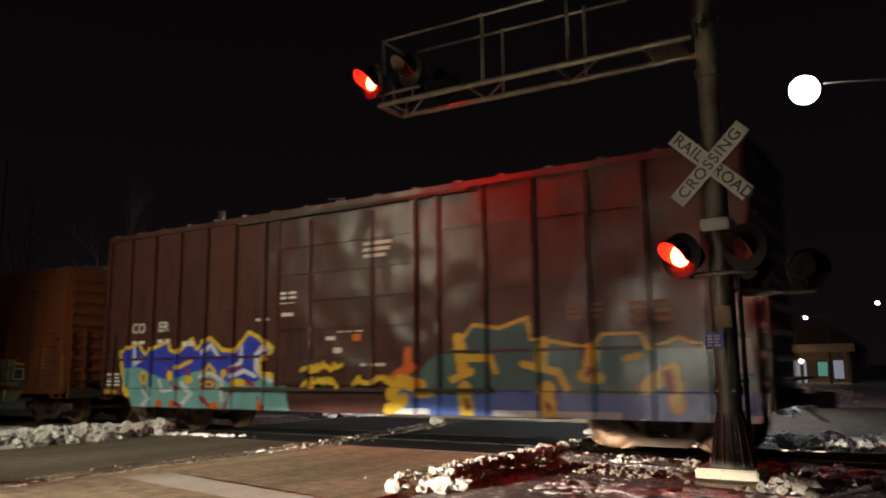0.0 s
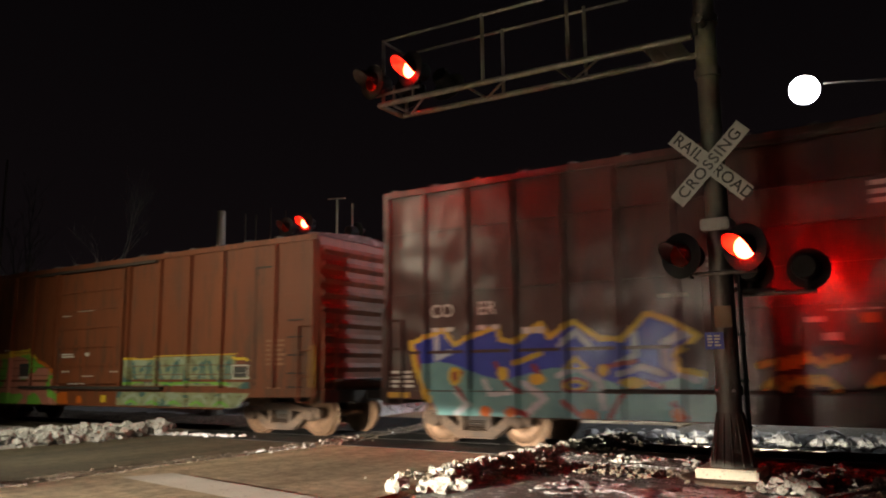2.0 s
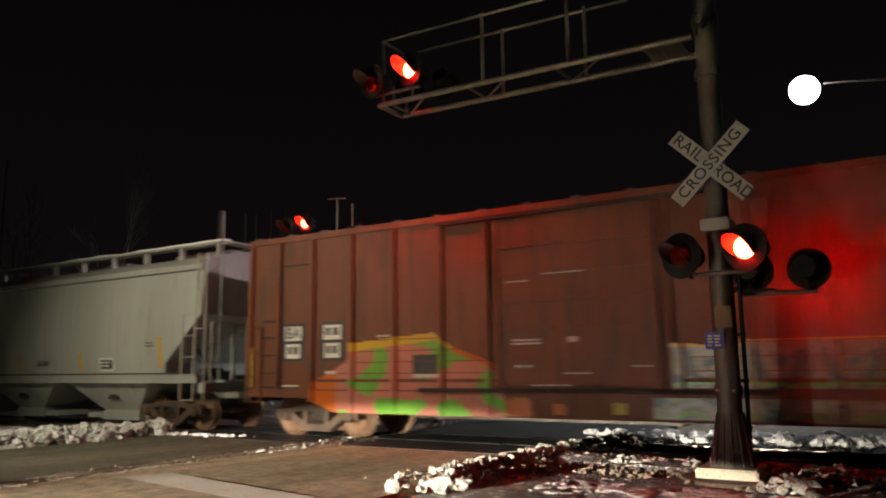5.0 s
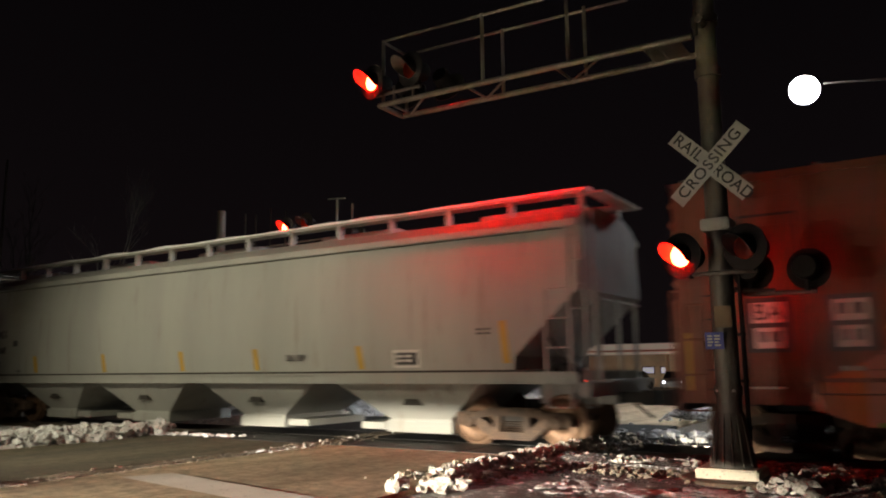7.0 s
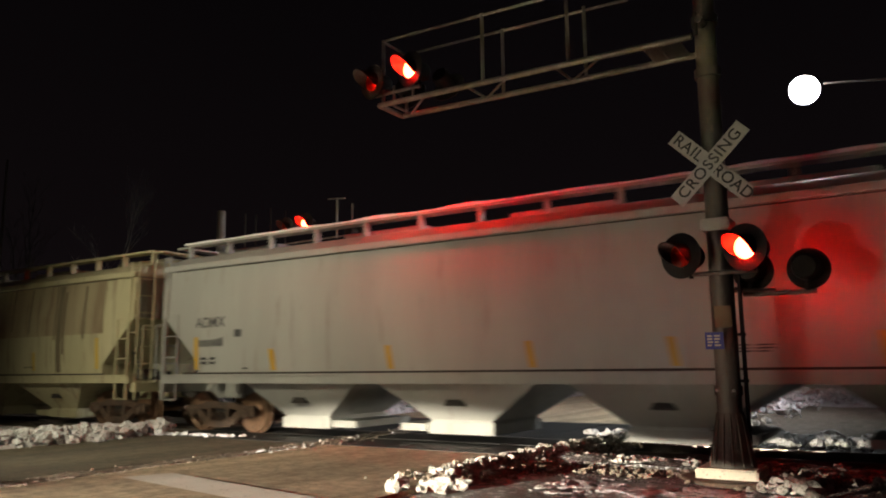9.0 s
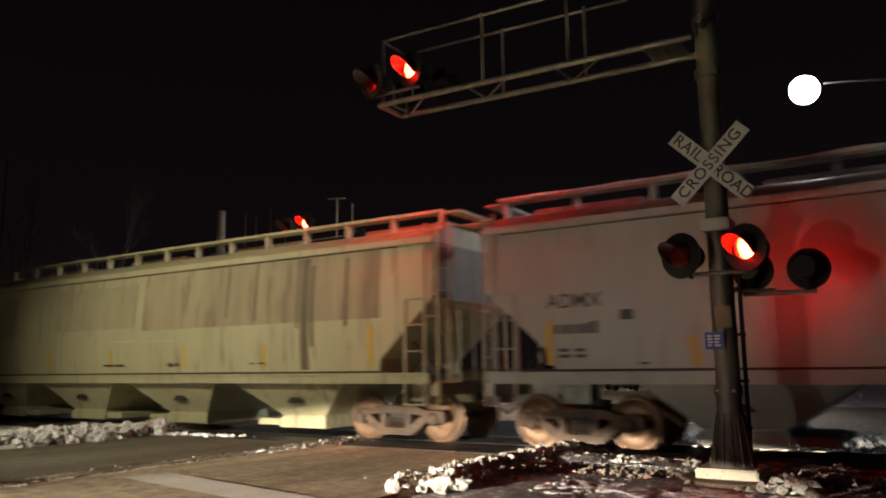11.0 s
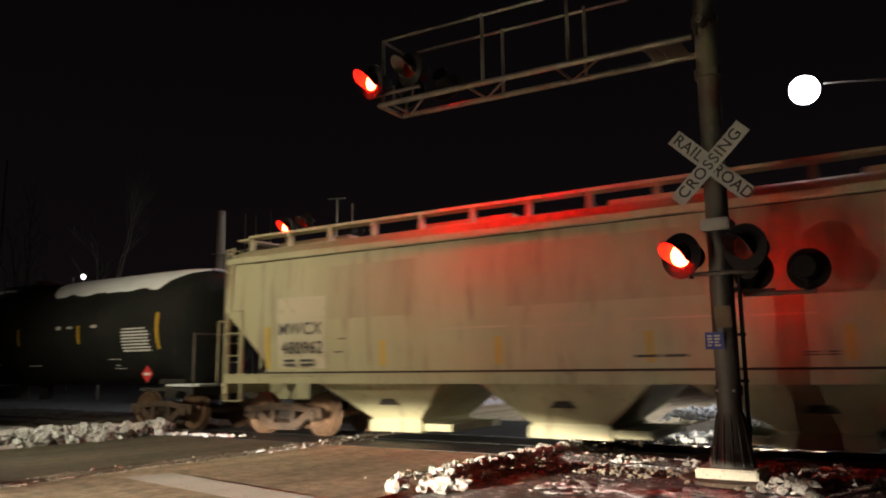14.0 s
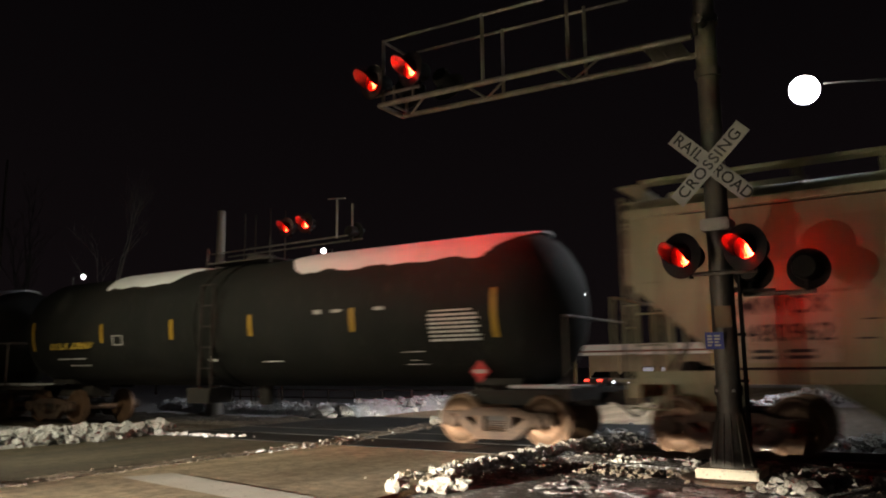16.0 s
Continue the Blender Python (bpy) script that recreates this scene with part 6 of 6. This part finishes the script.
def station():
    base = thing("station_building", "low tan station building with cream canopy fascia", "building", at=pose(0, 51.0, -0.4))
    bm = bmesh.new()
    box(bm, -27, -5.8, 2.0, 9.0, 0, 3.2)
    part("wall", bm, STUCCO, base)
    bm = bmesh.new()
    box(bm, -27.5, -14.6, -3.0, 9.4, 3.25, 3.6)
    prism(bm, [(-14.6, 3.25), (-5.2, 3.25), (-6.8, 4.6), (-13.2, 4.6)], -1.0, 9.4)
    part("roof", bm, ROOFING, base)
    bm = bmesh.new()
    box(bm, -27.6, -14.5, -3.12, -3.0, 2.75, 3.62)
    part("canopy_fascia", bm, LIT_FASCIA, base, "faintly glowing cream canopy fascia")
    bm = bmesh.new()
    box(bm, -14.5, -5.2, -1.1, -0.98, 2.7, 3.3)
    part("eave_fascia", bm, FASCIA, base)
    bm = bmesh.new()
    box(bm, -27.6, -14.5, -3.14, -3.121, 2.98, 3.12)
    part("fascia_stripe", bm, P_ORANGE, base, "dull orange stripe")
    for x in (-26.5, -22.5, -18.5, -14.9, -12.2, -9.6, -5.9):
        bm = bmesh.new()
        y = -2.6 if x < -14.6 else -0.8
        box(bm, x - 0.14, x + 0.14, y, y + 0.28, 0, 2.8)
        part("canopy_post", bm, FASCIA, base)
    for x0, x1, z0, z1, m in ((-9.9, -8.9, 0.4, 2.1, WINDOW_GLOW), (-8.1, -7.4, 0.9, 2.0, TEAL_GLOW), (-7.0, -6.3, 0.7, 2.1, WINDOW_GLOW), (-22.0, -21.0, 1.2, 1.7, WINDOW_GLOW), (-20.4, -19.8, 1.2, 1.7, WINDOW_GLOW), (-17.6, -16.4, 1.2, 1.6, WINDOW_GLOW)):
        bm = bmesh.new()
        for a in ((x0 - 0.08, x0, z0 - 0.08, z1 + 0.08), (x1, x1 + 0.08, z0 - 0.08, z1 + 0.08), (x0, x1, z0 - 0.08, z0), (x0, x1, z1, z1 + 0.08)):
            box(bm, a[0], a[1], 1.9, 2.0, a[2], a[3])
        win = part("window", bm, ROOFING, base)
        bm = bmesh.new()
        box(bm, x0, x1, 1.94, 1.96, z0, z1)
        part("pane", bm, m, win, "lit window pane")
    for x in (-25.0, -22.0, -19.0, -16.0):
        bm = bmesh.new()
        box(bm, x - 0.7, x + 0.7, -1.9, -1.3, 3.18, 3.245)
        part("canopy_light", bm, CANOPY_GLOW, base, "lit lamp panel under the canopy")
    bm = bmesh.new()
    bmesh.ops.create_uvsphere(bm, u_segments=16, v_segments=8, radius=0.16)
    part("porch_globe", bm, WARM_GLOW, base, "warm glowing porch globe", True, at=pose(-8.75, -1.6, 2.05))
    bm = bmesh.new()
    tube(bm, (-8.75, -1.6, 0), (-8.75, -1.6, 1.8), 0.12, 8)
    part("globe_post", bm, FASCIA, base)


station()
CARPAINT = surface("dark_silver_car_paint", (0.2, 0.2, 0.21), (0.16, 0.16, 0.17), 0.3, 0.4, coat=0.6, bump=0.02)
CARGLASS = surface("dark_car_glass", (0.01, 0.01, 0.012), (0.014, 0.014, 0.016), 0.08, bump=0.0)
TYRE = surface("tyre_rubber", (0.015, 0.015, 0.015), (0.02, 0.02, 0.02), 0.85)


def parked_car(x, y, turn, label):
    base = thing("parked_car", label, "car", "parked cars", pose(x, y, -0.4, 0, 0, turn))
    bm = bmesh.new()
    prism(bm, [(-2.2, 0.35), (2.2, 0.35), (2.25, 0.7), (1.3, 0.92), (-1.5, 0.95), (-2.2, 0.85)], -0.88, 0.88)
    part("body", bm, CARPAINT, base, bevel=0.08)
    bm = bmesh.new()
    loft(bm, [[(-1.4, -0.8, 0.93), (1.2, -0.8, 0.91), (1.2, 0.8, 0.91), (-1.4, 0.8, 0.93)], [(-0.9, -0.65, 1.42), (0.4, -0.65, 1.42), (0.4, 0.65, 1.42), (-0.9, 0.65, 1.42)]])
    part("cabin", bm, CARGLASS, base, bevel=0.04)
    for wx in (-1.35, 1.4):
        for wy in (-0.82, 0.82):
            bm = bmesh.new()
            spin(bm, [(-0.1, 0.2), (-0.1, 0.32), (0.1, 0.32), (0.1, 0.2)], "y", 18, (wx, wy, 0.32))
            part("wheel", bm, TYRE, base)
    for wy in (-0.6, 0.6):
        bm = bmesh.new()
        bmesh.ops.create_uvsphere(bm, u_segments=12, v_segments=6, radius=0.085)
        part("headlight", bm, HEAD_GLOW, base, "lit headlight", True, at=pose(2.2, wy, 0.66))
        bm = bmesh.new()
        box(bm, -2.27, -2.2, wy - 0.2, wy + 0.2, 0.68, 0.82)
        part("tail_light", bm, TAIL_GLOW, base, "lit red tail light")


parked_car(-20.0, 44.5, -95, "silver car facing the line with headlights lit")
parked_car(-16.3, 43.0, -80, "silver car with bright headlights by the canopy")
parked_car(-22.8, 46.5, 80, "dark car with red tail lights by the canopy")


def utility_pole(x, y, z, r, arms, label):
    base = thing("utility_pole", label, "utility pole", "line of poles", pose(x, y, -0.4))
    bm = bmesh.new()
    tube(bm, (0, 0, 0), (0, 0, z + 0.4), r, 10, r * 0.75)
    part("pole", bm, WOOD, base)
    for k in range(arms):
        bm = bmesh.new()
        box(bm, -1.1, 1.1, -0.06, 0.06, z - 0.5 - k * 0.9, z - 0.38 - k * 0.9)
        for i in (-1.0, -0.5, 0.5, 1.0):
            tube(bm, (i, 0, z - 0.38 - k * 0.9), (i, 0, z - 0.2 - k * 0.9), 0.04, 6)
        part("crossarm", bm, WOOD, base)


for x, z in ((-34.3, 10.7), (-33.4, 10.55), (-32.2, 10.8), (-31.0, 10.5)):
    utility_pole(x, 18.0, z, 0.06, 0, "thin weathered pole in a row beside the line")
utility_pole(-61.9, 18.0, 18.4, 0.13, 0, "tall thin weathered pole far off")


def bare_tree(x, y, h, seed, label, bark=BARK):
    rnd = random.Random(seed)
    base = thing("bare_tree", label, "tree", "bare winter trees", pose(x, y, -0.4))
    trunk, limbs = bmesh.new(), bmesh.new()

    def grow(p, d, length, r, level):
        bm = trunk if level == 0 else limbs
        for k in range(4):
            q = p + d * length / 4
            tube(bm, p, q, r, 6, r * 0.85, caps=False)
            p, r = q, r * 0.85
            d = (d + Vector((rnd.uniform(-0.15, 0.15), rnd.uniform(-0.15, 0.15), rnd.uniform(-0.02, 0.1)))).normalized()
            if level < 3 and k > 0:
                for _ in range(1 + (level > 0)):
                    side = Vector((rnd.uniform(-1, 1), rnd.uniform(-1, 1), rnd.uniform(0.3, 1.2))).normalized()
                    grow(p, (d * 0.5 + side * 0.7).normalized(), length * rnd.uniform(0.35, 0.6), r * 0.6, level + 1)
    grow(Vector((0, 0, 0)), Vector((0.03, 0, 1)), h * 0.8, 0.013 * h, 0)
    part("trunk", trunk, bark, base)
    part("crown", limbs, bark, base)


bare_tree(-48.1, 18.0, 12.0, 5, "bare trunk with broken branches, paled to look lit", LIT_BARK)
bare_tree(-58.0, 18.5, 13.5, 9, "bare leaning tree in the dark")
bare_tree(-66.0, 22.0, 13.0, 12, "bare dark tree beyond the line")
bare_tree(-52.5, 26.0, 8.0, 15, "small bare dark tree beyond the line")


def pipe_fence():
    base = thing("pipe_fence", "dark rusty pipe fence standing in snow", "fence", at=pose(0, 13.5, -0.75))
    for i in range(12):
        x = -33.0 + i * 1.55
        bm = bmesh.new()
        tube(bm, (x, 0, 0), (x, 0, 1.3), 0.05, 8)
        part("post", bm, FENCE, base)
    for z in (0.55, 0.9, 1.25):
        bm = bmesh.new()
        tube(bm, (-33.2, 0, z), (-15.8, 0, z), 0.035, 8)
        part("rail", bm, FENCE, base)


pipe_fence()


def road_sign(x, y, z, w, h, material, label):
    base = thing("road_sign", label, "road sign", "", pose(x, y, -0.3))
    bm = bmesh.new()
    tube(bm, (0, 0, 0), (0, 0, z + h / 2 + 0.3), 0.06, 8)
    part("post", bm, STEEL, base)
    sheet(base, "panel", w, h, material, pose(0, -0.08, z + 0.3))


road_sign(-5.7, 58.0, 1.9, 1.5, 1.7, SIGNBLUE, "blue roadside sign on a steel post")



def motions():
    stops = [(0.0, 0.30), (0.5, 2.38), (1.0, 4.77), (1.5, 6.92), (2.0, 9.30), (2.5, 11.44), (3.0, 13.84), (3.5, 15.94), (4.0, 18.35), (4.2, 19.23),
             (5.2, 23.9), (6.3, 29.0), (6.5, 29.94), (7.0, 32.41), (7.5, 34.60), (8.0, 37.01), (8.5, 39.16), (9.0, 41.59), (9.2, 42.49), (10.2, 47.05), (11.3, 52.0),
             (11.5, 52.95), (12.0, 55.25), (12.5, 57.49), (13.0, 59.97), (13.5, 62.16), (14.0, 64.66), (14.5, 66.88), (15.0, 69.38), (15.5, 71.58), (16.0, 74.14)]
    for car, u in TRAIN:
        walk(car, [(t, pose(u + s, 0, 0)) for t, s in stops])
    times, shifts = [t for t, _ in stops], [s for _, s in stops]
    for ws, ax in WHEELS:
        rows = []
        for i in range(161):
            s = float(np.interp(i / 10, times, shifts))
            rows.append((i / 10, pose(ax, 0, 0.457, 0, math.degrees(s / 0.457), 0)))
        walk(ws, rows)
    # the flashers' half-lit balls turn towards their lenses and away again, imitating the blink
    period, half = 1.411, 0.7055
    for lit, phase in FLASHES:
        first = 1.17 if phase == "L" else 0.46
        keys = []
        for k in range(-2, 13):
            on = first + period * k
            off = on + half
            keys += [(on - 0.06, 180), (on - 0.01, 130), (on + 0.04, 72), (on + 0.11, 0), (off - 0.13, 0), (off - 0.05, 60), (off + 0.03, 115), (off + 0.10, 180)]
        ts, an = [k[0] for k in keys], [k[1] for k in keys]
        start = float(np.interp(0.0, ts, an))
        rows = [(0.0, start)] + [(t, a) for t, a in keys if 0.02 < t < 15.98] + [(16.0, float(np.interp(16.0, ts, an)))]
        walk(lit, [(t, pose(0, 0.105, 0, 0, 0, a)) for t, a in rows])


motions()
